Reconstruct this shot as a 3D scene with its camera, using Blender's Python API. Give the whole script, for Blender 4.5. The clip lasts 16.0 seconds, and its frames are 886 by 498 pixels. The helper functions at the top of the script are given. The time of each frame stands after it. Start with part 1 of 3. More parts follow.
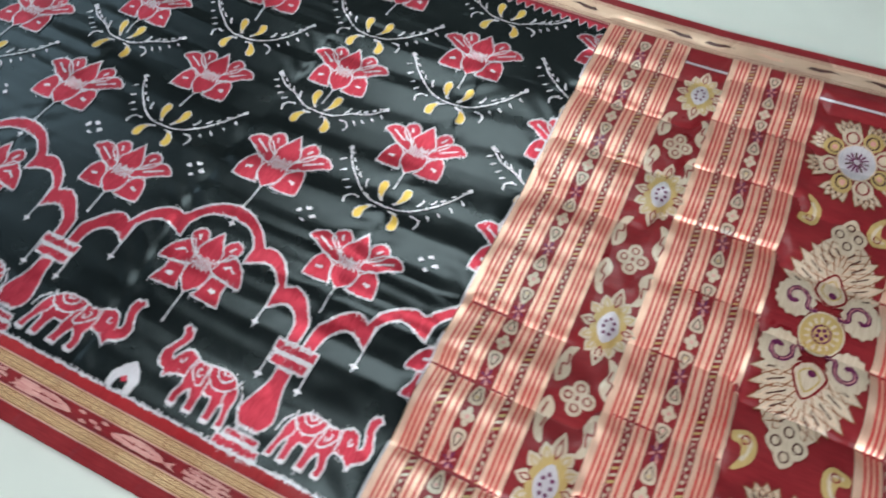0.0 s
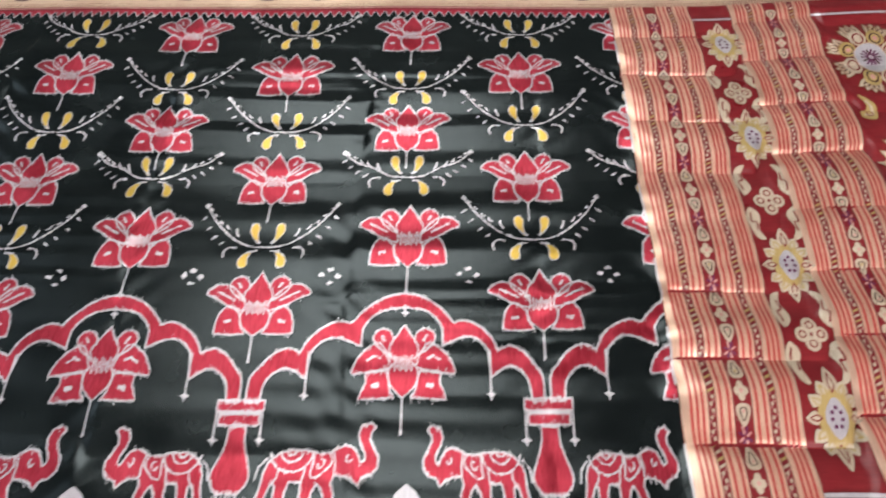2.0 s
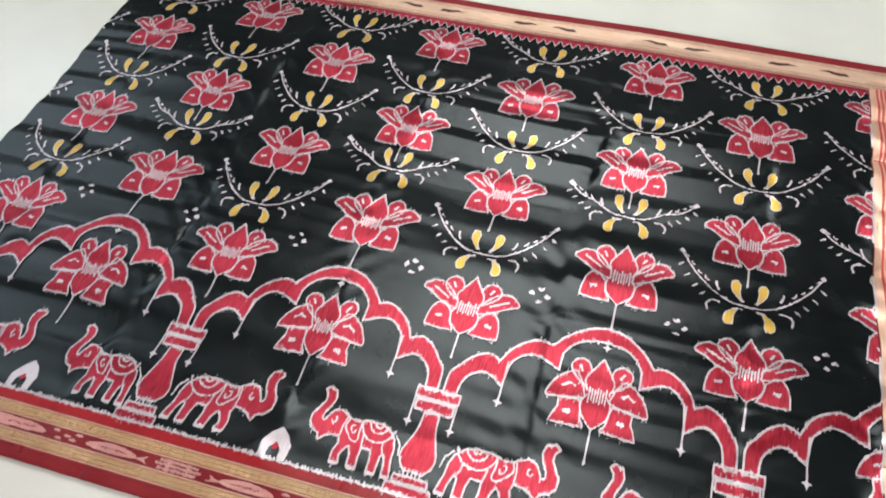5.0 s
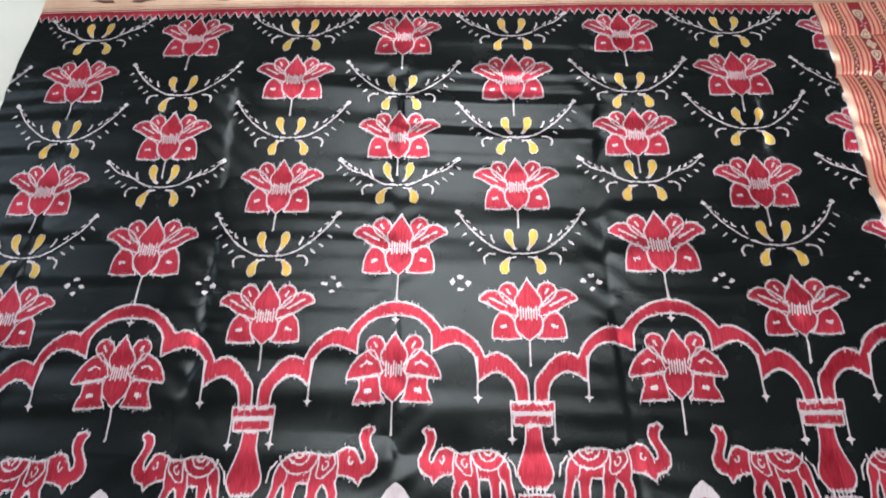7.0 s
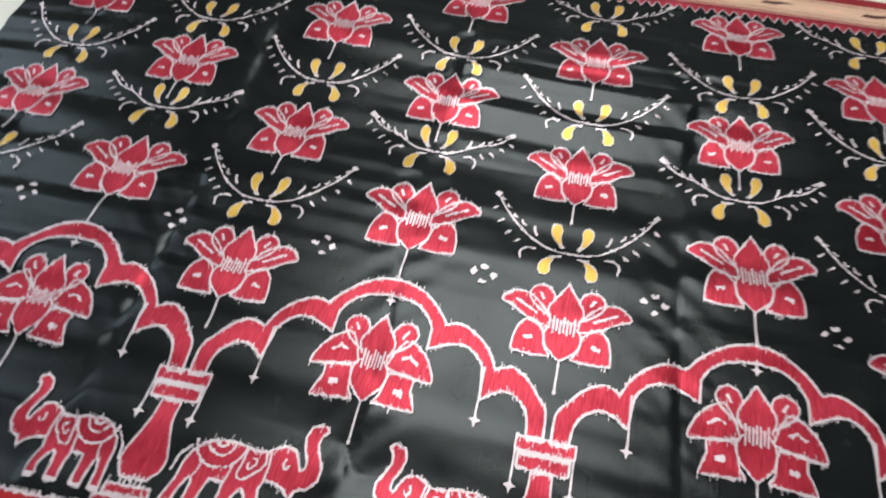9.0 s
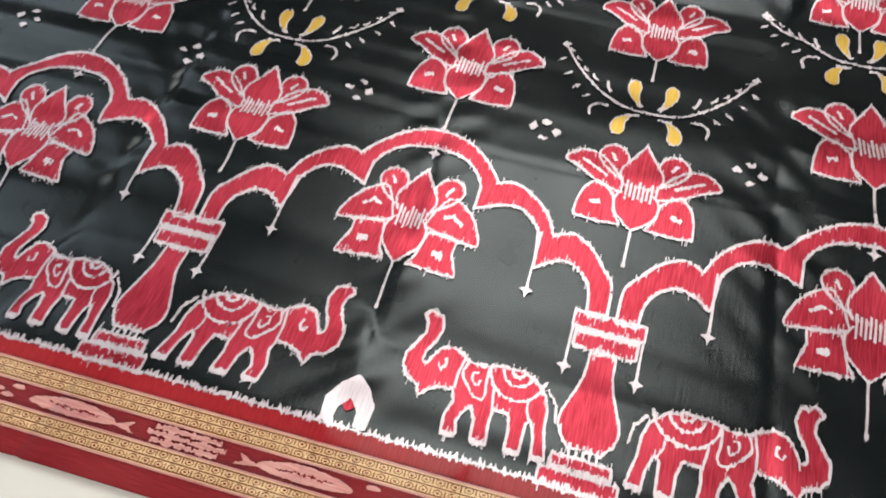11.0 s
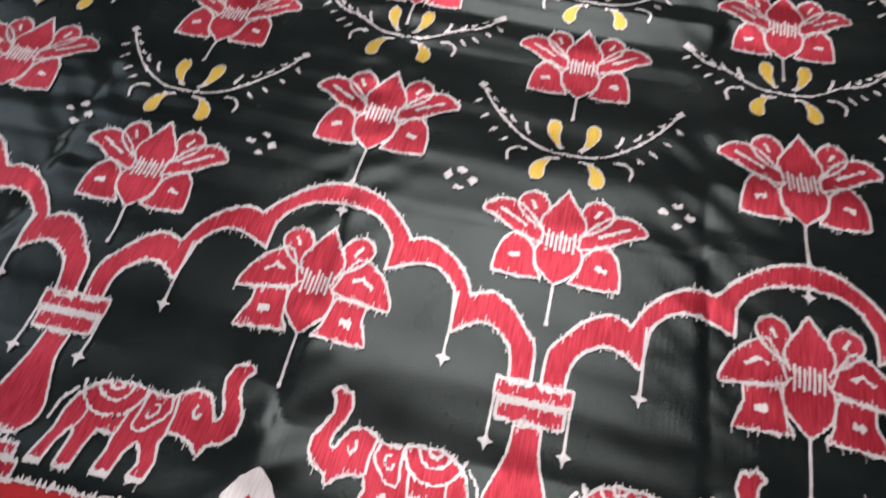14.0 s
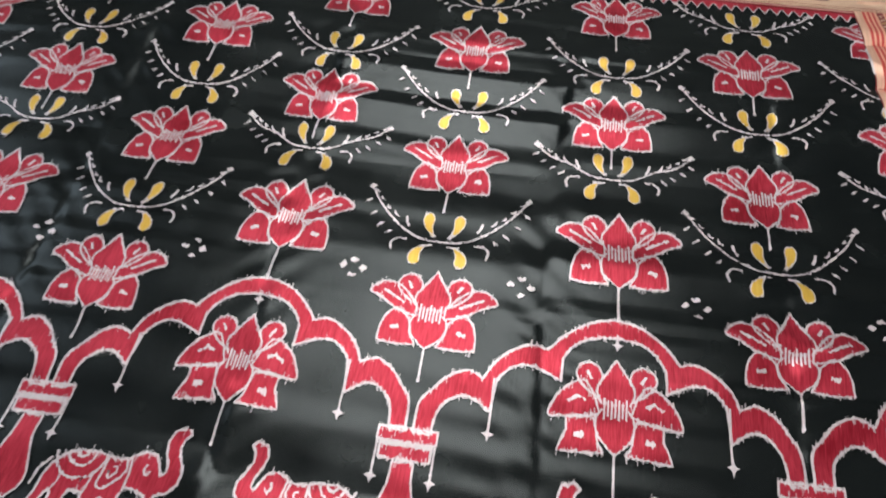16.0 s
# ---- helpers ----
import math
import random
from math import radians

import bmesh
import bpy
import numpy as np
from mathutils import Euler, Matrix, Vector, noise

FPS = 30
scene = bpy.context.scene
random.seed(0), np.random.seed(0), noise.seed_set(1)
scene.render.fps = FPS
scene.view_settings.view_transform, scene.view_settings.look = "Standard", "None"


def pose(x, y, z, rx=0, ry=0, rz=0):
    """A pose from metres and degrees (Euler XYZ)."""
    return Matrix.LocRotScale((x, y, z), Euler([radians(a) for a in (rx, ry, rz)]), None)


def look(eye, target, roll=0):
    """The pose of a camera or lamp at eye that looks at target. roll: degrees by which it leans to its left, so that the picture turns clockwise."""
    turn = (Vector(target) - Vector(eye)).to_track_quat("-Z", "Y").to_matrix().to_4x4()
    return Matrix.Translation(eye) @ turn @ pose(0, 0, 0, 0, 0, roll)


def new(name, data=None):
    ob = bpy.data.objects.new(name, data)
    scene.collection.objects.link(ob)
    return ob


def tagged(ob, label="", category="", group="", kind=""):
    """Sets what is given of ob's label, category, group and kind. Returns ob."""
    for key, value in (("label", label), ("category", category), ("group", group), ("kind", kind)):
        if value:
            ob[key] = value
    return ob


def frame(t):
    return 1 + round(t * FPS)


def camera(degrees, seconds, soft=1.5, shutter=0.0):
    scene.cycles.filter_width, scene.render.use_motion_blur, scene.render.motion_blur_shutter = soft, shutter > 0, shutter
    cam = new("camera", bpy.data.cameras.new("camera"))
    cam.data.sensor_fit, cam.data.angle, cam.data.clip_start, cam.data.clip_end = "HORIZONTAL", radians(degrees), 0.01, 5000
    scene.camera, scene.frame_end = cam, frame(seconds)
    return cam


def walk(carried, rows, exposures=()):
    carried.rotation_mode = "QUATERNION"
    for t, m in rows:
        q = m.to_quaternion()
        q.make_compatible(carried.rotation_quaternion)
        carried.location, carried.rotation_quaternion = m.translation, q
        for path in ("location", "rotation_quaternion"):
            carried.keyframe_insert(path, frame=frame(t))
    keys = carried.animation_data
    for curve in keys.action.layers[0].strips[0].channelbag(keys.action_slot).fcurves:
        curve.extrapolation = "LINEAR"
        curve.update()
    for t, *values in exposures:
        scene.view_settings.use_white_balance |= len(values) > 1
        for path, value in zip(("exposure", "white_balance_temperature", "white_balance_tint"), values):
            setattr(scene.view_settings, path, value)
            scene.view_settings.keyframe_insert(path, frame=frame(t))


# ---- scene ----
cam = camera(65.2, 16.0, soft=1.9, shutter=0.5)
PATH = [
    (0, (0.591, -0.407, 0.919), (0.099, 0.537, -0.775), -1.9),
    (0.5, (0.456, -0.441, 0.929), (0.053, 0.521, -0.777), -2.5),
    (1, (0.333, -0.433, 0.918), (0.062, 0.592, -0.778), -2.6),
    (1.5, (0.229, -0.444, 0.926), (0.029, 0.533, -0.808), -4.1),
    (2, (0.091, -0.488, 0.951), (0.029, 0.59, -0.732), -3.1),
    (2.5, (0.03, -0.534, 0.941), (-0.042, 0.493, -0.774), -3.5),
    (3, (0.013, -0.562, 0.969), (-0.004, 0.395, -0.787), -1.4),
    (3.5, (-0.008, -0.565, 0.996), (-0.125, 0.424, -0.738), -3.4),
    (4, (-0.019, -0.537, 1.001), (-0.339, 0.454, -0.707), -6.7),
    (4.5, (-0.023, -0.526, 0.998), (-0.47, 0.505, -0.657), -6.4),
    (4.7, (-0.021, -0.535, 0.991), (-0.489, 0.522, -0.641), -6.3),
    (6.8, (-0.31, -0.433, 1.079), (-0.404, 0.55, -0.66), -5.4),
    (7, (-0.318, -0.438, 1.074), (-0.411, 0.504, -0.688), -5.5),
    (7.5, (-0.315, -0.42, 1.072), (-0.412, 0.521, -0.69), -5.0),
    (8, (-0.327, -0.474, 1.02), (-0.431, 0.581, -0.676), -1.9),
    (8.5, (-0.31, -0.468, 0.905), (-0.51, 0.553, -0.803), -3.2),
    (9, (-0.272, -0.429, 0.771), (-0.556, 0.689, -0.863), -1.5),
    (9.5, (-0.294, -0.42, 0.649), (-0.634, 0.7, -0.973), -1.3),
    (10, (-0.294, -0.461, 0.642), (-0.663, 0.534, -1.053), -3.3),
    (10.2, (-0.294, -0.461, 0.653), (-0.64, 0.518, -1.056), -2.8),
    (12.3, (-0.265, -0.405, 0.512), (-0.623, 0.482, -1.244), -4.2),
    (12.5, (-0.27, -0.41, 0.515), (-0.579, 0.473, -1.253), -1.9),
    (13, (-0.262, -0.416, 0.533), (-0.566, 0.53, -1.203), -0.6),
    (13.5, (-0.26, -0.393, 0.555), (-0.549, 0.591, -1.162), -1.1),
    (14, (-0.248, -0.369, 0.579), (-0.524, 0.658, -1.115), -1.9),
    (14.5, (-0.208, -0.41, 0.683), (-0.503, 0.693, -0.959), -3.3),
    (15, (-0.158, -0.463, 0.788), (-0.465, 0.66, -0.838), -4.2),
    (15.5, (-0.135, -0.434, 0.789), (-0.41, 0.72, -0.821), -3.9),
    (16, (-0.13, -0.408, 0.766), (-0.349, 0.715, -0.875), -2.3),
]
walk(cam, [(t, look(eye, target, roll)) for t, eye, target, roll in PATH],
     exposures=[(0, -0.10, 5550, -2), (1.5, 0.0, 5900, 4), (3.0, 0.05, 6250, 8), (4.7, 0.05, 6250, 10), (7.0, 0.1, 6050, 11), (10.0, 0.1, 6350, 10), (13.0, 0.08, 6450, 10), (14.5, -0.08, 6350, 10), (16.0, -0.04, 6300, 10)])

# ---- world and light ----
world = bpy.data.worlds.new("sky")
scene.world = world
world.use_nodes = True
wn = world.node_tree
sky = wn.nodes.new("ShaderNodeTexSky")
sky.sky_type, sky.sun_disc = "NISHITA", False
sky.sun_elevation, sky.sun_rotation = radians(40), radians(200)
wn.links.new(sky.outputs["Color"], wn.nodes["Background"].inputs["Color"])
wn.nodes["Background"].inputs["Strength"].default_value = 0.1


def area_lamp(name, m, sx, sy, power, colour):
    data = bpy.data.lights.new(name, "AREA")
    data.shape, data.size, data.size_y = "RECTANGLE", sx, sy
    data.energy, data.color = power, colour
    ob = new(name, data)
    ob.matrix_world = m
    return ob


area_lamp("west_window_daylight", look((-3.02, 0.9, 1.75), (0, 0.2, 0.6)), 1.7, 1.3, 16, (0.80, 0.95, 1.0))
# added fill from behind the camera, brightens the near side and the pallu
area_lamp("south_fill_light", look((0.9, -3.02, 1.75), (0.2, 0.0, 0.0)), 2.3, 1.4, 150, (1.0, 0.97, 0.94))
area_lamp("ceiling_light_lamp", look((-0.48, 1.35, 2.60), (-0.48, 1.35, 0)), 1.56, 1.80, 48, (0.88, 1.0, 0.96))


# ---- materials ----
def mat(name):
    m = bpy.data.materials.new(name)
    m.use_nodes = True
    return m, m.node_tree.nodes, m.node_tree.links, m.node_tree.nodes["Principled BSDF"]


def ramp(nodes, links, src, a, b, lo, hi):
    r = nodes.new("ShaderNodeValToRGB")
    r.color_ramp.elements[0].position, r.color_ramp.elements[1].position = lo, hi
    r.color_ramp.elements[0].color, r.color_ramp.elements[1].color = (*a, 1), (*b, 1)
    links.new(src, r.inputs["Fac"])
    return r.outputs["Color"]


def noise_at(nodes, links, scale, detail=3.0):
    co = nodes.new("ShaderNodeTexCoord")
    mp = nodes.new("ShaderNodeMapping")
    mp.inputs["Scale"].default_value = scale
    links.new(co.outputs["Object"], mp.inputs["Vector"])
    n = nodes.new("ShaderNodeTexNoise")
    n.inputs["Scale"].default_value, n.inputs["Detail"].default_value = 1.0, detail
    links.new(mp.outputs["Vector"], n.inputs["Vector"])
    return n.outputs["Fac"]


def silk(name, dark, light, lo=0.35, hi=0.7, rough=0.32, spec=0.38, along_u=False, metal=0.0):
    """Dyed silk: threads run across the cloth, so the dye streaks along them."""
    m, nodes, links, p = mat(name)
    streak = noise_at(nodes, links, (40, 700, 40) if along_u else (700, 40, 40), 4)
    patch = noise_at(nodes, links, (14, 14, 14), 3)
    mix = nodes.new("ShaderNodeMath")
    mix.operation = "MULTIPLY_ADD"
    links.new(patch, mix.inputs[0])
    mix.inputs[1].default_value = 0.45
    half = nodes.new("ShaderNodeMath")
    half.operation = "MULTIPLY"
    links.new(streak, half.inputs[0])
    half.inputs[1].default_value = 0.6
    links.new(half.outputs[0], mix.inputs[2])
    links.new(ramp(nodes, links, mix.outputs[0], dark, light, lo, hi), p.inputs["Base Color"])
    span = nodes.new("ShaderNodeMapRange")
    links.new(patch, span.inputs["Value"])
    span.inputs["From Min"].default_value, span.inputs["From Max"].default_value = 0.3, 0.7
    span.inputs["To Min"].default_value, span.inputs["To Max"].default_value = rough - 0.05, rough + 0.06
    links.new(span.outputs["Result"], p.inputs["Roughness"])
    p.inputs["Specular IOR Level"].default_value = spec
    p.inputs["Metallic"].default_value = metal
    fine = noise_at(nodes, links, (1500, 260, 60), 2)
    b = nodes.new("ShaderNodeBump")
    b.inputs["Strength"].default_value, b.inputs["Distance"].default_value = 0.12, 0.001
    links.new(fine, b.inputs["Height"])
    slub = nodes.new("ShaderNodeBump")
    slub.inputs["Strength"].default_value, slub.inputs["Distance"].default_value = 0.22, 0.0007
    links.new(noise_at(nodes, links, (25, 330, 25) if along_u else (330, 25, 25), 3), slub.inputs["Height"])
    links.new(b.outputs["Normal"], slub.inputs["Normal"])
    links.new(slub.outputs["Normal"], p.inputs["Normal"])
    return m


BLACK = silk("black_silk", (0.0035, 0.0042, 0.0045), (0.007, 0.0085, 0.0085), rough=0.23, spec=0.28)
RED = silk("red_silk", (0.26, 0.010, 0.021), (0.50, 0.038, 0.064), lo=0.42, hi=0.64, rough=0.40, spec=0.24, metal=0.55)
WHITE = silk("undyed_white_silk", (0.48, 0.38, 0.40), (0.70, 0.60, 0.61), rough=0.42, metal=0.4)
YELLOW = silk("yellow_silk", (0.55, 0.29, 0.03), (0.70, 0.45, 0.08), rough=0.42, metal=0.4)
MAROON = silk("maroon_silk", (0.15, 0.010, 0.014), (0.24, 0.021, 0.024), along_u=True, spec=0.22)
PALLU_RED = silk("pallu_red_silk", (0.42, 0.035, 0.03), (0.55, 0.075, 0.06))
CREAM = silk("cream_silk", (0.66, 0.36, 0.25), (0.86, 0.54, 0.40), rough=0.44, metal=0.6)
GOLD = silk("gold_zari", (0.62, 0.38, 0.18), (0.86, 0.60, 0.33), rough=0.40, along_u=True, metal=0.2)
GOLD_PALE = silk("pale_gold_zari", (0.56, 0.34, 0.23), (0.76, 0.52, 0.38), rough=0.42, along_u=True, metal=0.4)
PINK = silk("faded_pink_silk", (0.42, 0.14, 0.13), (0.66, 0.34, 0.29), along_u=True)
BEIGE = silk("beige_silk", (0.42, 0.29, 0.20), (0.60, 0.45, 0.34))
OCHRE = silk("ochre_silk", (0.38, 0.23, 0.08), (0.50, 0.33, 0.13))
CRIMSON = silk("crimson_silk", (0.22, 0.009, 0.013), (0.36, 0.024, 0.027), spec=0.16)
BROWN = silk("brown_silk", (0.18, 0.055, 0.024), (0.26, 0.09, 0.04))
PLUM = silk("plum_silk", (0.10, 0.010, 0.05), (0.16, 0.02, 0.08))
DARK = silk("dark_brown_silk", (0.055, 0.016, 0.014), (0.085, 0.026, 0.02))


def plain(name, a, b, scale, rough, bump=0.0):
    m, nodes, links, p = mat(name)
    n = noise_at(nodes, links, scale, 5)
    links.new(ramp(nodes, links, n, a, b, 0.3, 0.7), p.inputs["Base Color"])
    p.inputs["Roughness"].default_value = rough
    if bump:
        bn = nodes.new("ShaderNodeBump")
        bn.inputs["Strength"].default_value, bn.inputs["Distance"].default_value = bump, 0.002
        links.new(noise_at(nodes, links, (60, 60, 60), 4), bn.inputs["Height"])
        links.new(bn.outputs["Normal"], p.inputs["Normal"])
    return m


FLOOR = plain("cream_floor_tile", (0.60, 0.56, 0.50), (0.68, 0.64, 0.57), (3, 3, 3), 0.22)
PAINT = plain("wall_paint", (0.06, 0.063, 0.058), (0.085, 0.088, 0.082), (2, 2, 2), 0.8, 0.2)
LAMP_WHITE = plain("lamp_enamel", (0.78, 0.78, 0.76), (0.84, 0.84, 0.82), (5, 5, 5), 0.4)
GLOW, _n, _l, _p = mat("lamp_diffuser")
_p.inputs["Emission Color"].default_value = (1, 0.97, 0.92, 1)
_p.inputs["Emission Strength"].default_value = 3.0


# ---- the shape of the cloth ----
LEFT, SEAM, RIGHT = -1.284, 0.392, 1.16
EDGE_LOW, FIELD_LOW, FIELD_HIGH, EDGE_HIGH = -0.400, -0.303, 0.714, 0.805
rng = np.random.default_rng(7)


def saw(p, sharp):
    """A wave with a gentle rise and a quick fall, from -1 to 1."""
    p = p - np.floor(p)
    up = np.clip(p / sharp, 0, 1)
    down = np.clip((1 - p) / (1 - sharp), 0, 1)
    w = np.minimum(up, down)
    return 2 * w * w * (3 - 2 * w) - 1


CREASES = [(-1.13, 0.022), (-0.79, -0.030), (-0.455, 0.026), (-0.085, -0.024), (0.215, 0.020), (0.392, -0.016), (0.560, 0.0), (0.615, -0.040), (0.800, 0.030), (0.945, 0.0)]
FOLD, FOLD_AT = 0.238, 0.042


def step_at(u, at, soft):
    return 0.5 + 0.5 * np.tanh((u - at) / soft)


def height(u, v):
    """Height of the silk over its rest level: puffed panels between the creases in which it was once folded up."""
    shift, bend = 0.0, 0.0
    for n, (at, jump) in enumerate(CREASES):
        line = at + 0.010 * np.sin(7 * v + 1.3 * n)
        shift = shift + jump * step_at(u, line, 0.007)
        away = np.abs(u - line)
        bend = bend + (0.0036 if n == 2 else -0.0024 if n % 2 else -0.0018) * np.exp(-away / 0.040) * (0.6 + 0.4 * np.sin(11 * v + 2.0 * n))
        bend = bend - 0.0009 * np.exp(-(away / 0.006) ** 2) * (0.5 + 0.5 * np.sin(9 * v + n))
        # pinched wrinkles that run slantwise out of a crease
        slant = v + (0.9 if n % 2 else -0.8) * (u - line)
        bend = bend + 0.0005 * np.exp(-(away / 0.05) ** 2) * np.sin(2 * np.pi * slant / 0.052 + n)
    q = (v - FOLD_AT + shift + 0.010 * np.sin(2.3 * u + 1.0) + 0.004 * np.sin(13 * u)) / FOLD
    p = q - np.floor(q)
    swell = 0.80 + 0.26 * np.sin(2.6 * u + 1.1 * q + 0.5)
    dome = (4 * p * (1 - p)) ** 0.9
    turn = np.mod(q, 2.0)
    pleat = 0.8 * (2 * np.abs(turn - 1) - 1) + 0.2 * np.cos(np.pi * q)
    stiff = step_at(u, SEAM, 0.02)
    h = (0.0105 * swell * pleat + 0.005 + 0.0020 * dome) * (1 - 0.8 * stiff) + 0.0125 * swell * dome * stiff
    ripple = (v / 0.088 + 0.30 * np.sin(2.9 * u + 1.7) + 9 * shift)
    h = h + 0.0026 * saw(ripple, 0.62) * (0.55 + 0.45 * np.sin(4.3 * u + 6 * v))
    h = h + 0.0006 * np.sin(2 * np.pi * (v / 0.041 + 0.6 * np.sin(3.0 * u + 0.7))) * (0.5 + 0.5 * np.sin(6.0 * u - 7 * v))
    h = h - 0.0005 * np.exp(-(np.minimum(p, 1 - p) * FOLD / 0.006) ** 2)
    half = 2 * q - np.floor(2 * q)
    h = h + 0.0125 * stiff * (0.62 + 0.38 * np.sin(7 * u + 2.4 * q)) * (4 * half * (1 - half)) ** 0.8
    fade = np.clip((v - EDGE_LOW) / 0.16, 0.28, 1) * np.clip((EDGE_HIGH - v) / 0.09, 0.25, 1)
    tuck = 0
    for at in (-1.02, -0.70, -0.462, -0.33, -0.085, 0.02, 0.128, 0.27, 0.40, 0.62, 0.85):
        tuck = tuck + np.exp(-np.abs(u - at - 0.15 * (v + 0.36)) / 0.005)
    tuck = 0.0026 * tuck * np.clip((-0.300 - v) / 0.02, 0, 1)
    return (h - 0.005) * fade + bend * np.clip(1.6 * fade, 0, 1) - tuck


def place(u, v):
    """From the pattern to the cloth as it lies."""
    u, v = np.asarray(u, float), np.asarray(v, float)
    sag = np.clip((-0.25 - u) / 0.75, 0, 1.4)
    low = np.clip((0.1 - v) / 0.4, 0, 1)
    z = height(u, v)
    z = -0.0065 + 0.0025 * np.logaddexp(0, (z + 0.0065) / 0.0025)  # the floor holds up the hollows
    rise = 0.014 * np.clip((-0.3 - u) / 0.4, 0, 1) * np.clip((v - 0.2) / 0.3, 0, 1)
    drop = 0.018 * np.clip((u + 0.05) / 0.45, 0, 1) * np.clip((v - 0.52) / 0.18, 0, 1) * np.clip((0.9 - u) / 0.3, 0, 1)
    pull = 0.009 * np.exp(-((v + 0.08) / 0.10) ** 2) + 0.007 * np.exp(-((v + 0.05) ** 2 + (u - 0.23) ** 2) / 0.012)
    y = v - 0.025 * sag * low + rise - drop + pull - z * (v + 0.45) / 0.95
    return np.stack([u, y, z], -1)


def normals(u, v):
    e = 0.0015
    a = place(u + e, v) - place(u - e, v)
    b = place(u, v + e) - place(u, v - e)
    n = np.cross(a, b)
    return n / np.linalg.norm(n, axis=-1, keepdims=True)


def mesh_on_cloth(name, uv, lift, faces, slots, mats, parent):
    """A mesh that lies on the cloth: uv in the pattern, lift above the weave."""
    uv, lift = np.asarray(uv, float), np.asarray(lift, float)
    lift = np.where(lift > 0, lift + 0.0010, lift)
    nrm = normals(uv[:, 0], uv[:, 1])
    co = place(uv[:, 0], uv[:, 1]) + nrm * lift[:, None]
    me = bpy.data.meshes.new(name)
    me.from_pydata(co.tolist(), [], faces)
    for m in mats:
        me.materials.append(m)
    me.polygons.foreach_set("material_index", slots)
    me.polygons.foreach_set("use_smooth", [True] * len(faces))
    me.update()
    me.normals_split_custom_set_from_vertices(nrm.tolist())
    ob = new(name, me)
    ob.parent = parent
    return ob


def sheet(name, u0, u1, v0, v1, step, material, parent, rim):
    """A piece of the cloth itself, with its selvedge turned down at the sides named in rim."""
    nu, nv = max(2, round((u1 - u0) / step)), max(2, round((v1 - v0) / step))
    uu, vv = np.meshgrid(np.linspace(u0, u1, nu + 1), np.linspace(v0, v1, nv + 1))
    uv = np.stack([uu.ravel(), vv.ravel()], -1)
    lift = np.zeros(len(uv))
    w = nu + 1
    faces = [(j * w + i, j * w + i + 1, (j + 1) * w + i + 1, (j + 1) * w + i) for j in range(nv) for i in range(nu)]
    edge = {"low": [i for i in range(w)], "high": [nv * w + i for i in range(w)][::-1],
            "left": [j * w for j in range(nv + 1)][::-1], "right": [j * w + nu for j in range(nv + 1)]}
    out = {"low": (0, -1), "high": (0, 1), "left": (-1, 0), "right": (1, 0)}
    uv, lift = list(map(tuple, uv)), list(lift)
    for side in rim:
        ring = edge[side]
        base = len(uv)
        for k in ring:
            uv.append((uv[k][0] + out[side][0] * 0.002, uv[k][1] + out[side][1] * 0.002))
            lift.append(-0.008)
        faces += [(ring[i + 1], ring[i], base + i, base + i + 1) for i in range(len(ring) - 1)]
    return mesh_on_cloth(name, uv, lift, faces, [0] * len(faces), [material], parent)


# ---- drawing on the cloth ----
from mathutils.geometry import delaunay_2d_cdt


def spline(points, n=6):
    """A smooth open curve through the points."""
    p = [np.array(q, float) for q in points]
    p = [2 * p[0] - p[1]] + p + [2 * p[-1] - p[-2]]
    out = []
    for a, b, c, d in zip(p, p[1:], p[2:], p[3:]):
        for k in range(n):
            t = k / n
            out.append(0.5 * (2 * b + (c - a) * t + (2 * a - 5 * b + 4 * c - d) * t * t + (3 * b - a - 3 * c + d) * t ** 3))
    return np.array(out + [p[-2]])


def ring(points, n=5):
    """A smooth closed curve."""
    p = [np.array(q, float) for q in points]
    m = len(p)
    out = []
    for i in range(m):
        a, b, c, d = p[i - 1], p[i], p[(i + 1) % m], p[(i + 2) % m]
        for k in range(n):
            t = k / n
            out.append(0.5 * (2 * b + (c - a) * t + (2 * a - 5 * b + 4 * c - d) * t * t + (3 * b - a - 3 * c + d) * t ** 3))
    return np.array(out)


def even(line, step, closed=False):
    line = np.asarray(line, float)
    if closed:
        line = np.vstack([line, line[:1]])
    seg = np.hypot(*np.diff(line, axis=0).T)
    run = np.r_[0, np.cumsum(seg)]
    n = max(3, int(round(run[-1] / step)))
    s = np.linspace(0, run[-1], n + 1)
    out = np.stack([np.interp(s, run, line[:, 0]), np.interp(s, run, line[:, 1])], -1)
    return out[:-1] if closed else out


EDGE = 0.0023  # width of the undyed line round each figure


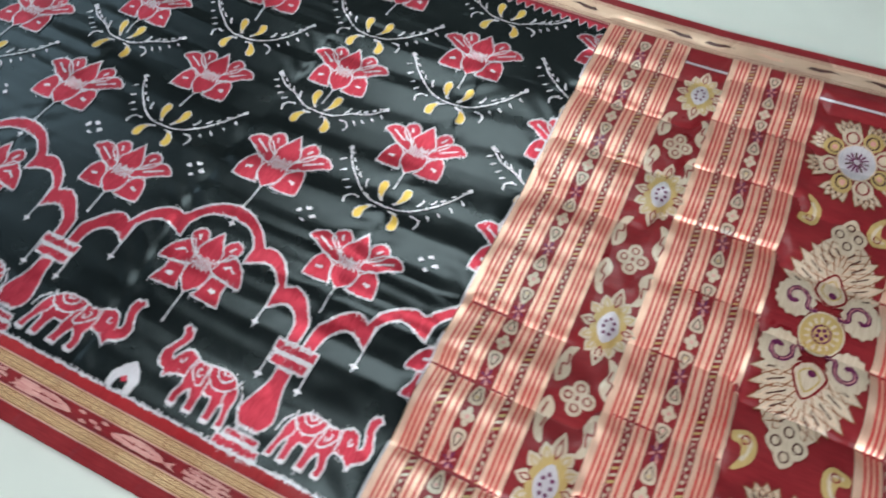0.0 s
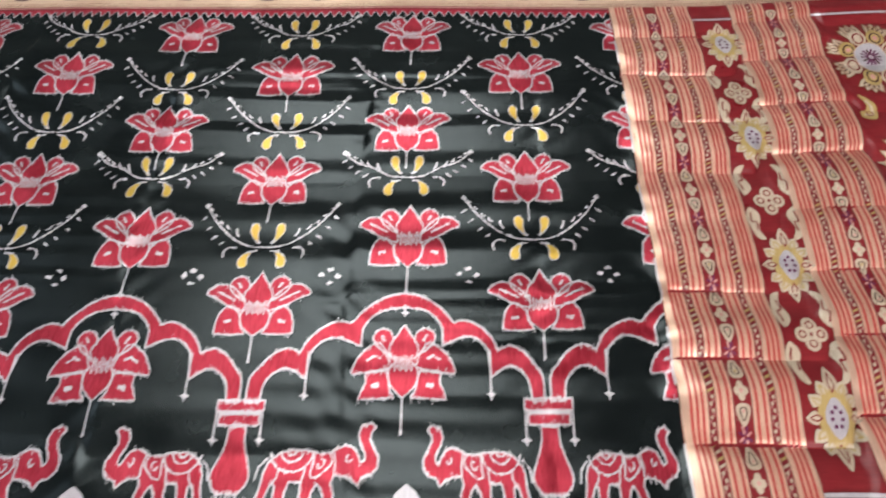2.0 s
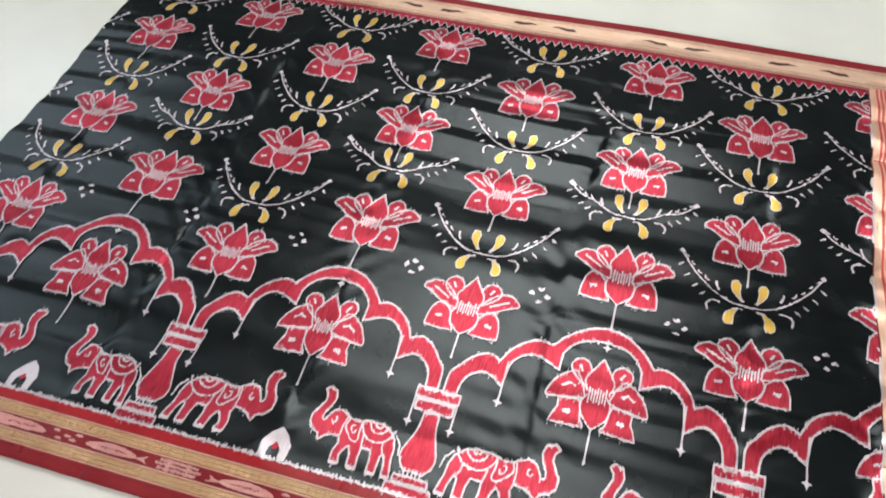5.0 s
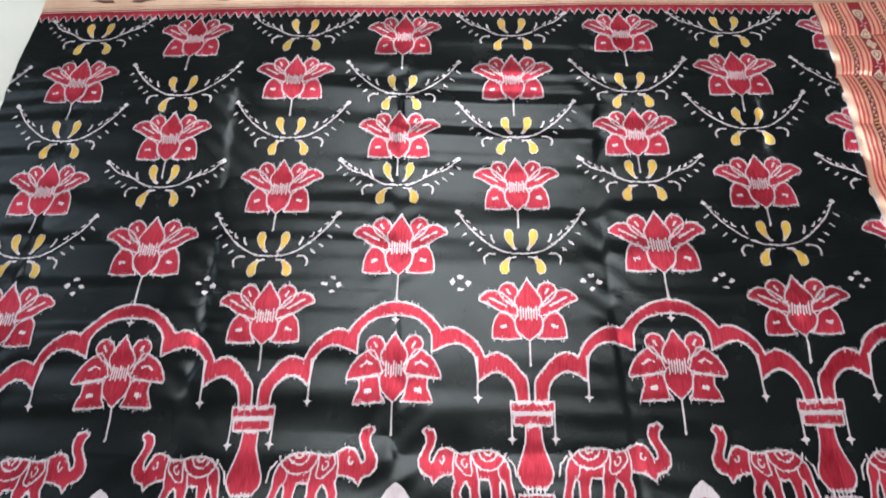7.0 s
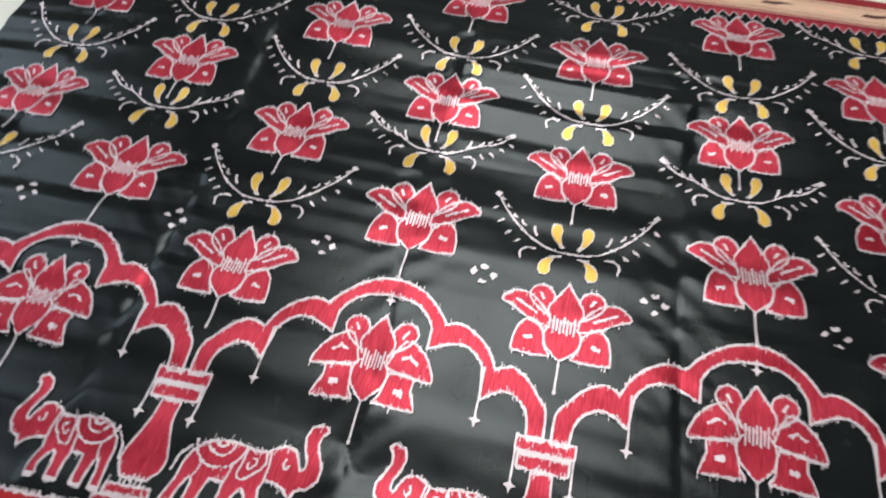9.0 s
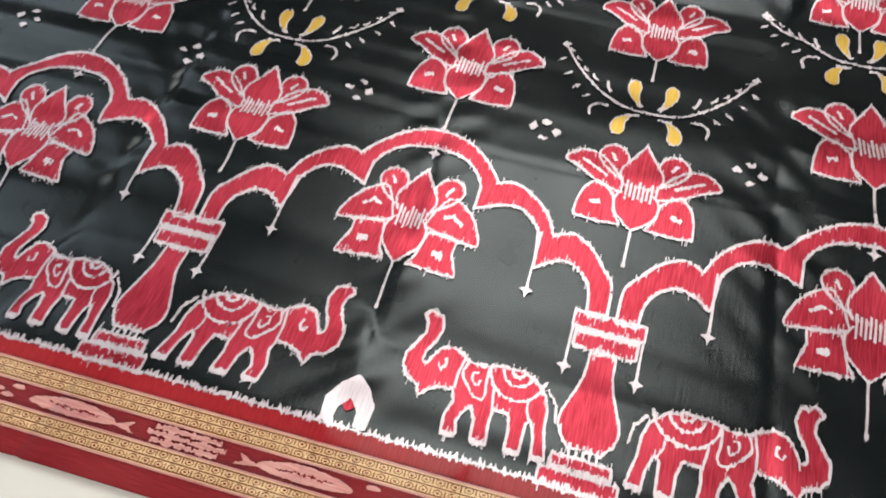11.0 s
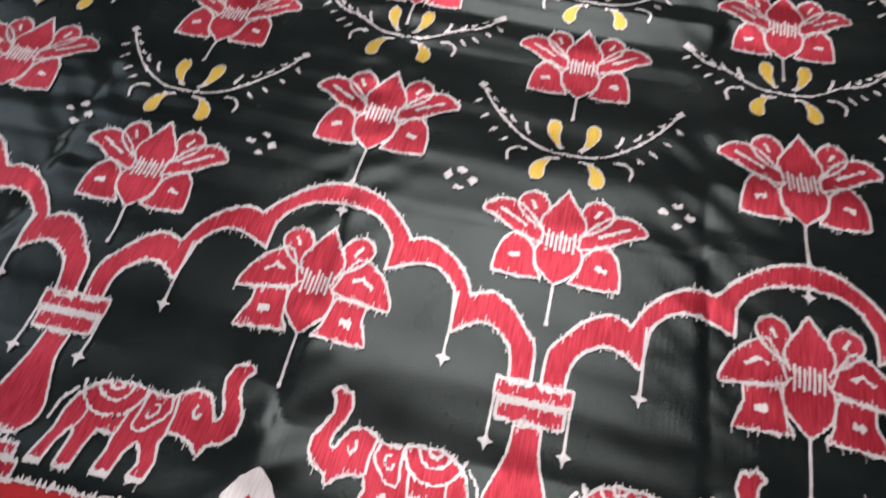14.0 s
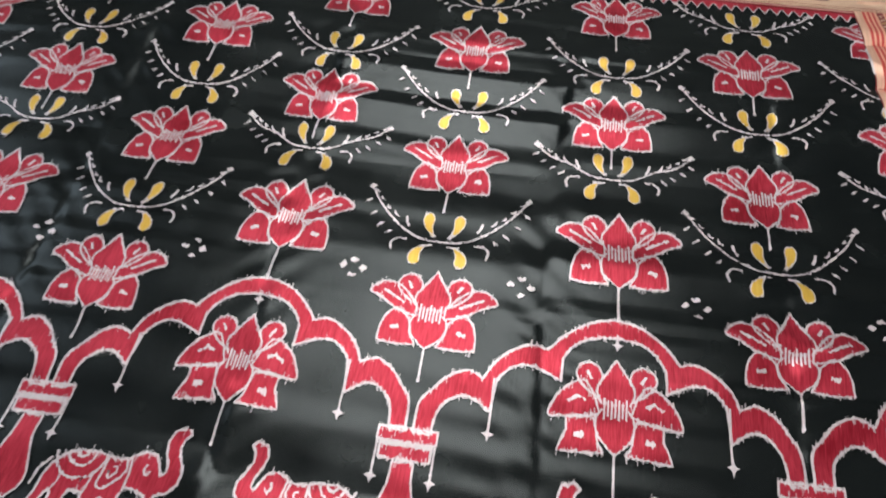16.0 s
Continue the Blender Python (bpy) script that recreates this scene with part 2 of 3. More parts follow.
class Motif:
    """One woven figure: filled shapes and strokes, with the frayed edge that tie-dyed threads give. begin() starts a piece of its own."""

    def __init__(self, at=(0, 0), scale=1.0, mirror=False, lean=0.0, fray=0.0016, stretch=(1, 1)):
        self.stretch = stretch
        self.at, self.scale, self.mirror, self.lean, self.fray = at, scale, mirror, lean, fray
        self.pieces = []
        self.begin("")

    def begin(self, name):
        self.uv, self.lift, self.faces, self.slots, self.mats = [], [], [], [], []
        self.pieces.append((name, self.uv, self.lift, self.faces, self.slots, self.mats))

    def slot(self, m):
        if m not in self.mats:
            self.mats.append(m)
        return self.mats.index(m)

    def move(self, p):
        p = np.array(p, float) * self.scale * self.stretch
        if self.mirror:
            p = p * [-1, 1]
        p[:, 0] += self.lean * p[:, 1]
        return p + self.at

    def fill(self, outline, m, lift=0.0005, step=0.0028, keep=None):
        p = even(self.move(outline), step, True)
        p[:, 1] += rng.normal(0, self.fray * 0.3, len(p))
        if keep:
            p[:, 0] = np.clip(p[:, 0], keep[0], keep[1])
        lo, hi = p.min(0), p.max(0)
        g = 0.006
        gu, gv = np.meshgrid(np.arange(lo[0] + g / 2, hi[0], g), np.arange(lo[1] + g / 2, hi[1], g))
        q = np.vstack([p, np.stack([gu.ravel(), gv.ravel()], -1)])
        vs, _, fs, *_ = delaunay_2d_cdt([Vector(a) for a in q], [], [list(range(len(p)))], 1, 1e-6)
        base, s = len(self.uv), self.slot(m)
        self.uv += [tuple(a) for a in vs]
        self.lift += [lift] * len(vs)
        self.faces += [tuple(base + i for i in f) for f in fs]
        self.slots += [s] * len(fs)

    def stroke(self, line, width, m, lift=0.0009, closed=False, step=0.0017, taper=False, keep=None):
        p = even(self.move(line), step, closed)
        if closed:
            p = np.vstack([p, p[:1]])
        d = np.gradient(p, axis=0)
        n = np.stack([-d[:, 1], d[:, 0]], -1) / np.maximum(np.hypot(*d.T), 1e-9)[:, None]
        w = width / 2 * self.scale * (np.sin(np.linspace(0.25, math.pi - 0.25, len(p))) if taper else np.ones(len(p)))
        w = w * (1 + rng.normal(0, 0.12, len(p)))
        a, b = p + n * w[:, None], p - n * w[:, None]
        a[:, 1] += rng.laplace(0, self.fray * 0.45, len(p))
        b[:, 1] += rng.laplace(0, self.fray * 0.45, len(p))
        if keep:
            a[:, 0], b[:, 0] = np.clip(a[:, 0], *keep), np.clip(b[:, 0], *keep)
        base, k, s = len(self.uv), len(p), self.slot(m)
        self.uv += [tuple(q) for q in a] + [tuple(q) for q in b]
        self.lift += [lift] * (2 * k)
        self.faces += [(base + i, base + k + i, base + k + i + 1, base + i + 1) for i in range(k - 1)]
        self.slots += [s] * (k - 1)

    def star(self, u, v, keep=None):
        """The small four-pointed drop at the end of a hanging thread."""
        pts = [(0, 0.008), (0.0022, 0.0022), (0.0078, 0), (0.0022, -0.0022), (0, -0.009), (-0.0022, -0.0022), (-0.0078, 0), (-0.0022, 0.0022)]
        self.fill([(u + a, v + b) for a, b in pts], WHITE, 0.0013, keep=keep)

    def shape(self, outline, m, edge=EDGE, keep=None, lift=0.0005):
        self.fill(outline, m, lift, keep=keep)
        self.stroke(outline, edge, WHITE, lift + 0.0004, closed=True, keep=keep)
        self.hairs(outline, edge, keep)

    def hairs(self, outline, edge, keep=None):
        """Single undyed threads that run on past the edge of a shape."""
        p = even(self.move(outline), 0.0015, True)
        d = np.roll(p, -1, axis=0) - np.roll(p, 1, axis=0)
        flat = np.abs(d[:, 0]) / np.maximum(np.hypot(*d.T), 1e-9)
        s = self.slot(WHITE)
        for (u, v), f in zip(p, flat):
            if f < 0.35 or rng.random() > 0.75 or (keep and not keep[0] < u < keep[1]):
                continue
            up, down, w = rng.exponential(0.0016) + 0.001, rng.exponential(0.0016) + 0.001, rng.uniform(0.00025, 0.0005)
            up, down = min(up, 0.008), min(down, 0.008)
            base = len(self.uv)
            self.uv += [(u - w, v - down), (u + w, v - down), (u + w, v + up), (u - w, v + up)]
            self.lift += [0.0010] * 4
            self.faces.append((base, base + 1, base + 2, base + 3))
            self.slots.append(s)

    def done(self, name, parent, label="", kind=""):
        first = None
        for piece, uv, lift, faces, slots, mats in self.pieces:
            if not faces:
                continue
            area = max(q[0] for q in uv) - min(q[0] for q in uv)
            if area < 0.0008:
                continue
            ob = mesh_on_cloth(piece if first and piece else name, uv, lift, faces, slots, mats, first or parent)
            if not first:
                first = tagged(ob, label=label, kind=kind)
        return first


def mirrored(points):
    return [(-a, b) for a, b in points]


PETAL_LOW = [(0.013, 0.001), (0.034, -0.001), (0.048, 0.000), (0.062, 0.002), (0.061, 0.022), (0.057, 0.040), (0.047, 0.054), (0.036, 0.051), (0.025, 0.038), (0.022, 0.018)]
PETAL_LOW_WIDE = [(0.013, -0.003), (0.038, -0.005), (0.067, -0.006), (0.063, 0.006), (0.057, 0.018), (0.058, 0.034), (0.042, 0.038), (0.026, 0.038), (0.022, 0.022), (0.020, 0.008)]
PETAL_MID = [(0.018, 0.044), (0.032, 0.048), (0.048, 0.055), (0.066, 0.068), (0.083, 0.077), (0.077, 0.088), (0.065, 0.095), (0.049, 0.093), (0.034, 0.081), (0.019, 0.061)]
PETAL_WIDE = [(0.019, 0.044), (0.034, 0.038), (0.050, 0.036), (0.066, 0.034), (0.080, 0.034), (0.074, 0.054), (0.062, 0.071), (0.047, 0.082), (0.036, 0.083), (0.025, 0.064)]
PETAL_UP = [(0.019, 0.062), (0.032, 0.070), (0.044, 0.082), (0.049, 0.094), (0.045, 0.105), (0.034, 0.111), (0.024, 0.107), (0.017, 0.096), (0.019, 0.080)]
BULB = [(0.015, 0.049), (0.022, 0.040), (0.023, 0.028), (0.019, 0.015), (0.009, 0.004), (0, -0.004)]
CROWN = [(0.017, 0.056), (0.023, 0.070), (0.022, 0.080), (0.015, 0.092), (0.008, 0.104), (0, 0.118)]


def lotus(at, size, stem, keep=None, wide=False, lean=0.0):
    k = Motif(at, size, lean=lean)
    side = spline(BULB)
    back = [(0.022, 0.012), (0.034, 0.042), (0.036, 0.062), (0.028, 0.080)]
    k.fill([(0, 0.004)] + back + mirrored(back)[::-1], RED, 0.00005, keep=keep)
    k.fill(np.vstack([[(0.017, 0.057)], side, (side * [-1, 1])[::-1], [(-0.017, 0.057)]]), RED, 0.0007, keep=keep)
    rim = np.vstack([side, (side * [-1, 1])[::-1]])
    k.stroke(rim, EDGE, WHITE, 0.0012, keep=keep)
    for i in range(7):
        a = -0.0132 + 0.0044 * i
        k.begin("stamen")
        k.stroke([(a, 0.037 + 0.003 * (i % 2)), (a, 0.064 - 0.003 * (i % 3))], 0.0024, WHITE, lift=0.0013, keep=keep)
    k.begin("stem")
    k.stroke([(0, -0.002), (0, -stem)], 0.0026, WHITE, keep=keep)
    k.stroke([(-0.002, -stem), (0.002, -stem)], 0.005, WHITE, lift=0.0012, keep=keep)
    k.begin("petal")
    k.fill([(-0.016, 0.050), (0.016, 0.050)] + CROWN + mirrored(CROWN)[::-1][1:], RED, 0.0007, keep=keep)
    k.stroke(CROWN + mirrored(CROWN)[::-1][1:], EDGE, WHITE, 0.0012, keep=keep)
    k.hairs(CROWN + mirrored(CROWN)[::-1][1:], 0.0019, keep)
    for f in ((lambda q: q), mirrored):
        for outline, mark, thick, lift in ((spline(PETAL_UP), [(0.030, 0.088), (0.036, 0.099)], 0.0038, 0.0002),
                                           (spline(PETAL_WIDE if wide else PETAL_MID), [(0.036, 0.058), (0.046, 0.062), (0.058, 0.054)] if wide else [(0.036, 0.064), (0.052, 0.074), (0.066, 0.082)], 0.0036, 0.0004),
                                           (PETAL_LOW_WIDE if wide else PETAL_LOW, [(0.036, 0.015), (0.048, 0.014)] if wide else [(0.037, 0.026), (0.048, 0.023)], 0.006, 0.0005)):
            k.begin("petal")
            k.shape(f(outline), RED, keep=keep, lift=lift)
            k.stroke(f(mark), thick, WHITE, lift=lift + 0.0006, keep=keep)
    return k


UPPER_BUD = [(0.011, 0.008), (0.018, 0.015), (0.026, 0.026), (0.029, 0.038), (0.026, 0.047), (0.019, 0.048), (0.014, 0.040), (0.015, 0.026)]
LOWER_BUD = [(0.020, -0.008), (0.030, -0.012), (0.038, -0.022), (0.038, -0.034), (0.031, -0.039), (0.024, -0.034), (0.024, -0.020)]


def vine(at, rise, keep=None):
    """A white sprig bent like a bow, with leaflets, hooks and four yellow buds."""
    k = Motif(at, 1.0)
    for s in (1, -1):
        f = (lambda q: [(s * a, b) for a, b in q])
        stem = spline(f([(0, 0), (0.030, 0.004), (0.060, 0.022), (0.090, rise * 0.62), (0.112, rise)]))
        k.stroke(stem, 0.0029, WHITE, keep=keep)
        k.stroke(f([(0.109, rise - 0.001), (0.116, rise + 0.004)]), 0.008, WHITE, lift=0.0012, keep=keep)
        for a, b, c, d in ((0.100, 0.84, 0.007, 0.011), (0.089, 0.68, 0.007, 0.012), (0.077, 0.50, 0.007, 0.013), (0.064, 0.36, 0.008, 0.017), (0.047, 0.20, 0.006, 0.022)):
            k.stroke(f(spline([(a, rise * b + 0.006), (a + c * 0.7, rise * b + d * 0.6), (a + c, rise * b + d)])), 0.0034, WHITE, keep=keep, taper=a > 0.06)
        for a, b in ((0.108, 0.76), (0.096, 0.52), (0.082, 0.31), (0.069, 0.16)):
            k.stroke(f([(a, rise * b - 0.001), (a + 0.009, rise * b - 0.008)]), 0.0036, WHITE, keep=keep, taper=True)
        k.stroke(spline(f([(0.046, 0.000), (0.058, 0.000), (0.066, -0.008), (0.064, -0.020)])), 0.0032, WHITE, keep=keep)
        k.stroke(f([(0.008, 0.009), (0.016, 0.015)]), 0.003, WHITE, keep=keep)
        k.stroke(f([(0.010, -0.006), (0.026, -0.008)]), 0.0036, WHITE, keep=keep)
    for s in (1, -1):
        f = (lambda q: [(s * a, b) for a, b in q])
        for bud in (UPPER_BUD, LOWER_BUD):
            k.begin("bud")
            k.fill(ring(f(bud)), YELLOW, keep=keep)
            k.stroke(ring(f(bud)), 0.0014, WHITE, closed=True, keep=keep)
    return k


ELEPHANT = [(0, 0), (1.4, 0), (1.6, 2.0), (2.2, 3.5), (2.7, 3.2), (2.7, 0), (4.2, 0), (4.3, 2.2), (4.7, 3.7), (6.4, 3.7), (6.5, 2.2),
            (6.2, 0.1), (7.9, 0.1), (8.1, 2.2), (8.8, 3.5), (9.4, 2.8), (9.9, 1.6), (9.5, 0.4), (11.1, 0.1), (11.3, 2.0), (10.8, 3.6), (11.2, 4.8),
            (12.7, 4.6), (13.8, 4.1), (14.7, 3.2), (15.2, 4.3), (16.5, 4.8), (17.4, 5.9), (17.5, 7.3), (16.7, 8.7), (16.1, 9.9), (16.2, 11.0),
            (16.9, 11.8), (16.1, 12.4), (14.7, 11.9), (14.3, 10.6), (14.7, 9.2), (15.4, 8.0), (15.5, 6.9), (14.9, 6.6), (14.5, 7.6), (13.8, 8.7),
            (12.5, 9.1), (11.1, 8.5), (10.5, 8.0), (8.7, 7.9), (6.9, 8.3), (4.2, 8.4), (2.7, 7.8), (1.3, 6.4), (0.8, 5.0), (0.7, 3.2), (0.3, 1.5)]


def elephant(at, mirror, wide, tall, keep=None):
    k = Motif(at, 0.01, mirror, stretch=(wide, tall))
    k.shape(ELEPHANT, RED, edge=0.25, keep=keep)
    arc = lambda cx, cy, r, a0, a1: [(cx + r * math.cos(radians(a)), cy + r * math.sin(radians(a))) for a in np.linspace(a0, a1, 12)]
    for r, w in ((3.2, 0.26), (1.7, 0.26), (0.7, 0.30)):
        k.stroke(arc(4.7, 8.3, r, 185, 355), w, WHITE, lift=0.0012, keep=keep)
    k.stroke([(3.0, 5.6), (2.9, 4.4), (2.4, 3.4)], 0.2, WHITE, lift=0.0012, keep=keep)
    k.stroke([(6.9, 5.8), (6.7, 4.6), (6.5, 3.6)], 0.22, WHITE, lift=0.0012, keep=keep)
    k.stroke(spline([(8.0, 7.9), (7.9, 6.2), (7.7, 4.7), (8.6, 4.4), (9.8, 5.4), (10.7, 6.6), (10.4, 7.9)]), 0.24, WHITE, lift=0.0012, keep=keep)
    k.stroke(spline([(8.6, 6.3), (8.8, 5.6), (9.5, 6.2), (9.5, 7.0), (9.0, 6.9)]), 0.22, WHITE, lift=0.0012, keep=keep)
    k.stroke([(10.9, 8.2), (11.2, 6.4), (11.1, 4.8)], 0.24, WHITE, lift=0.0012, keep=keep)
    k.stroke(spline([(13.0, 7.7), (12.8, 7.0), (13.3, 6.5), (13.6, 7.0)]), 0.24, WHITE, lift=0.0012, keep=keep)
    k.stroke([(1.2, 7.2), (0.0, 5.8), (-0.3, 3.9)], 0.24, WHITE, keep=keep)
    for x0, x1, y in ((0.1, 1.4, 0.1), (2.8, 4.1, 0.1), (6.3, 7.8, 0.2), (9.7, 11.0, 0.2)):
        k.stroke([(x0, y), (x1, y)], 0.5, WHITE, lift=0.0013, keep=keep)
    return k


def arch(at, left, right, keep=None):
    outer = [(0, 0.035), (0.021, 0.031), (0.042, 0.020), (0.061, 0.002), (0.078, -0.021)]
    lobe2 = [(0.078, -0.021), (0.090, -0.0165), (0.103, -0.019), (0.122, -0.032), (0.137, -0.050), (0.147, -0.072)]
    lobe3 = [(0.147, -0.072), (0.158, -0.066), (0.169, -0.065), (0.187, -0.076), (0.203, -0.096), (0.2135, -0.112), (0.215, -0.146)]
    in3 = [(0.196, -0.146), (0.193, -0.122), (0.184, -0.107), (0.168, -0.097), (0.153, -0.100), (0.136, -0.112)]
    in2 = [(0.131, -0.070), (0.119, -0.055), (0.105, -0.047), (0.087, -0.049), (0.061, -0.061)]
    in1 = [(0.060, -0.030), (0.050, -0.012), (0.031, 0.003), (0, 0.009)]
    half = np.vstack([spline(c) for c in (outer, lobe2, lobe3, in3, in2, in1)])
    k = Motif(at)
    k.shape(np.vstack([half * [right, 1], (half * [-left, 1])[::-1]]), RED, edge=0.0028, keep=keep)
    for s in (right, -left):
        for a, top, end in ((0.1345, -0.070, -0.133), (0.0605, -0.030, -0.063)):
            k.stroke([(s * a, top), (s * a, end)], 0.0024, WHITE, lift=0.0012, keep=keep)
        k.star(s * 0.135, -0.136, keep)
    k.stroke([(0, 0.014), (0, 0.002)], 0.0024, WHITE, lift=0.0012, keep=keep)
    k.star(0, -0.001, keep)
    return k


def pillar(at):
    k = Motif(at)
    box = lambda w, a, b: [(-w, a), (w, a), (w, b), (-w, b)]
    k.fill(box(0.031, -0.176, -0.145), WHITE, 0.0002)
    k.shape(box(0.034, -0.158, -0.143), RED)
    k.begin('capital_block')
    k.shape(box(0.029, -0.177, -0.162), RED)
    k.begin('vase')
    vase = [(0.012, -0.179), (0.013, -0.200), (0.019, -0.220), (0.026, -0.240), (0.025, -0.254), (0.015, -0.268)]
    side = spline(vase)
    k.shape(np.vstack([side, (side * [-1, 1])[::-1]]), RED)
    for i in range(5):
        a = -0.012 + 0.006 * i
        k.stroke([(a, -0.264), (a, -0.277)], 0.002, WHITE, lift=0.0012)
    k.begin('plinth')
    k.fill(box(0.028, -0.300, -0.279), WHITE, 0.0002)
    k.shape(box(0.026, -0.286, -0.276), RED)
    k.begin('plinth')
    k.shape(box(0.034, -0.304, -0.289), RED)
    for s in (1, -1):
        k.begin('tassel')
        k.stroke([(s * 0.033, -0.158), (s * 0.033, -0.195)], 0.0024, WHITE, lift=0.0012)
        k.star(s * 0.033, -0.197)
    return k


def shrine(at, keep=None):
    k = Motif(at)
    k.fill([(-0.019, -0.305), (-0.022, -0.284), (-0.012, -0.268), (0.001, -0.257), (0.014, -0.267), (0.024, -0.282), (0.023, -0.305),
            (0.011, -0.305), (0.010, -0.290), (0.001, -0.281), (-0.008, -0.290), (-0.009, -0.305)], WHITE, keep=keep)
    k.fill([(-0.005, -0.287), (0.001, -0.280), (0.007, -0.287), (0.001, -0.293)], RED, 0.0010, keep=keep)
    return k


def four_dots(at):
    k = Motif(at, fray=0.005)
    for a, b in ((0, 0.012), (-0.013, 0.002), (0.013, -0.001), (0.001, -0.013)):
        k.begin('dot')
        k.fill(ring([(a - 0.006, b), (a, b + 0.004), (a + 0.006, b), (a, b - 0.004)], 3), WHITE)
    return k


# ---- the room ----
def box_mesh(name, x0, x1, y0, y1, z0, z1, m, parent=None):
    bm = bmesh.new()
    bmesh.ops.create_cube(bm, size=1)
    for v in bm.verts:
        v.co = ((x0 + x1) / 2 + v.co.x * (x1 - x0), (y0 + y1) / 2 + v.co.y * (y1 - y0), (z0 + z1) / 2 + v.co.z * (z1 - z0))
    me = bpy.data.meshes.new(name)
    bm.to_mesh(me)
    bm.free()
    me.materials.append(m)
    ob = new(name, me)
    ob.parent = parent
    return ob


def structure(ob, label, category):
    return tagged(ob, label, category, kind="structure")


structure(box_mesh("floor", -3, 3, -3, 3, -0.1, -0.009, FLOOR), "glossy cream polished tile floor", "floor")
structure(box_mesh("ceiling", -3.1, 3.1, -3.1, 3.1, 2.7, 2.8, PAINT), "plain grey painted ceiling", "ceiling")
def wall_with_opening(name, flat, along, across, sill, head):
    """A wall along x or y with one opening through it for an area lamp."""
    a0, a1, w0, w1 = along[0], along[1], across[0], across[1]
    o0, o1 = flat
    bm = bmesh.new()
    for p0, p1, z0, z1 in ((a0, o0, 0, 2.7), (o1, a1, 0, 2.7), (o0, o1, 0, sill), (o0, o1, head, 2.7)):
        r = bmesh.ops.create_cube(bm, size=1)
        for v in r["verts"]:
            p, w, z = (p0 + p1) / 2 + v.co.x * (p1 - p0), (w0 + w1) / 2 + v.co.y * (w1 - w0), (z0 + z1) / 2 + v.co.z * (z1 - z0)
            v.co = (w, p, z) if name == "wall_west" else (p, w, z)
    bmesh.ops.recalc_face_normals(bm, faces=bm.faces)
    me = bpy.data.meshes.new(name)
    bm.to_mesh(me)
    bm.free()
    me.materials.append(PAINT)
    return structure(new(name, me), "plain painted wall with an opening for a lamp", "wall")


# unseen opening, made up to hold the south fill lamp
wall_with_opening("wall_south", (-0.3, 2.1), (-3, 3), (-3.1, -3), 1.0, 2.45)
wall_with_opening("wall_west", (0.0, 1.8), (-3.1, 3.1), (-3.1, -3), 1.05, 2.45)
structure(box_mesh("wall_north", -3, 3, 2.7, 2.8, 0, 2.7, PAINT), "plain grey painted wall", "wall")
structure(box_mesh("wall_east", 3, 3.1, -3.1, 3.1, 0, 2.7, PAINT), "plain grey painted wall", "wall")

lamp = tagged(new("ceiling_light"), "white ceiling light panel with a frosted diffuser", "ceiling light")
lamp.location = (-0.48, 1.35, 2.7)
box_mesh("housing", -0.83, 0.83, -0.94, 0.94, -0.05, 0.0, LAMP_WHITE, lamp)
box_mesh("diffuser", -0.80, 0.80, -0.91, 0.91, -0.066, -0.052, GLOW, lamp)

# ---- the saree ----
saree = tagged(new("saree"), "black silk saree woven with red lotuses, spread on the floor", "saree")
sheet("field", LEFT, SEAM, FIELD_LOW, FIELD_HIGH, 0.004, BLACK, saree, ("left",))
sheet("pallu", SEAM, RIGHT, FIELD_LOW, FIELD_HIGH, 0.004, MAROON, saree, ("right",))
sheet("lower_border", LEFT, RIGHT, EDGE_LOW, FIELD_LOW, 0.004, MAROON, saree, ("low", "left", "right"))
sheet("upper_border", LEFT, RIGHT, FIELD_HIGH, EDGE_HIGH, 0.004, MAROON, saree, ("high", "left", "right"))


# ---- the woven pattern of the field ----
ARCHES = [0.436, 0.0, -0.451, -0.902, -1.353]
PILLARS = [0.209, -0.231, -0.672, -1.125]
KEEP = (LEFT + 0.001, SEAM - 0.001)
for n, a in enumerate(ARCHES):
    cut = KEEP if n in (0, 4) else None
    if n != 4:
        lotus((a, -0.136), 0.95, 0.053, cut, True).done("lotus_motif", saree)
    for v, size, stem in ((0.089, 1.0, 0.05), (0.331, 0.94, 0.042), (0.591, 0.92, 0.042)):
        if n != 4:
            lotus((a - 0.012 * (v > 0.2), v), size, stem, cut).done("lotus_motif", saree)
    for v, rise in ((0.269, 0.055), (0.484, 0.082)):
        vine((a - 0.01, v), rise, cut).done("vine_motif", saree)
    arch((a, 0), (a - ([*PILLARS, -1.57])[n]) / 0.2195, 1.0 if n == 0 else (PILLARS[n - 1] - a) / 0.2195, cut).done("arch_motif", saree)
    if n != 4:
        shrine((a + 0.010, 0.004), cut).done("shrine_motif", saree)
for n, a in enumerate(PILLARS):
    cut = KEEP if n == 3 else None
    for v, size, stem in ((-0.040, 0.98, 0.047), (0.215, 0.94, 0.04), (0.472, 0.96, 0.043)):
        lotus((a - 0.010 * (v > 0), v), size, stem, cut).done("lotus_motif", saree)
    for v, rise in ((0.124, 0.085), (0.376, 0.085), (0.639, 0.060)):
        vine((a - 0.006, v + (0.012 if n == 0 and v < 0.5 else 0)), rise, cut).done("vine_motif", saree)
    pillar((a, 0)).done("pillar_motif", saree)
    elephant((a - 0.031, -0.286), True, 0.83, 0.88, KEEP).done("elephant_motif", saree)
    elephant((a + 0.038, -0.286), False, 0.75 if n == 0 else 0.94, 0.87 if n == 0 else 0.91, KEEP).done("elephant_motif", saree)
    for d in (-0.113, 0.108):
        four_dots((a + d, 0.069)).done("dot_motif", saree)

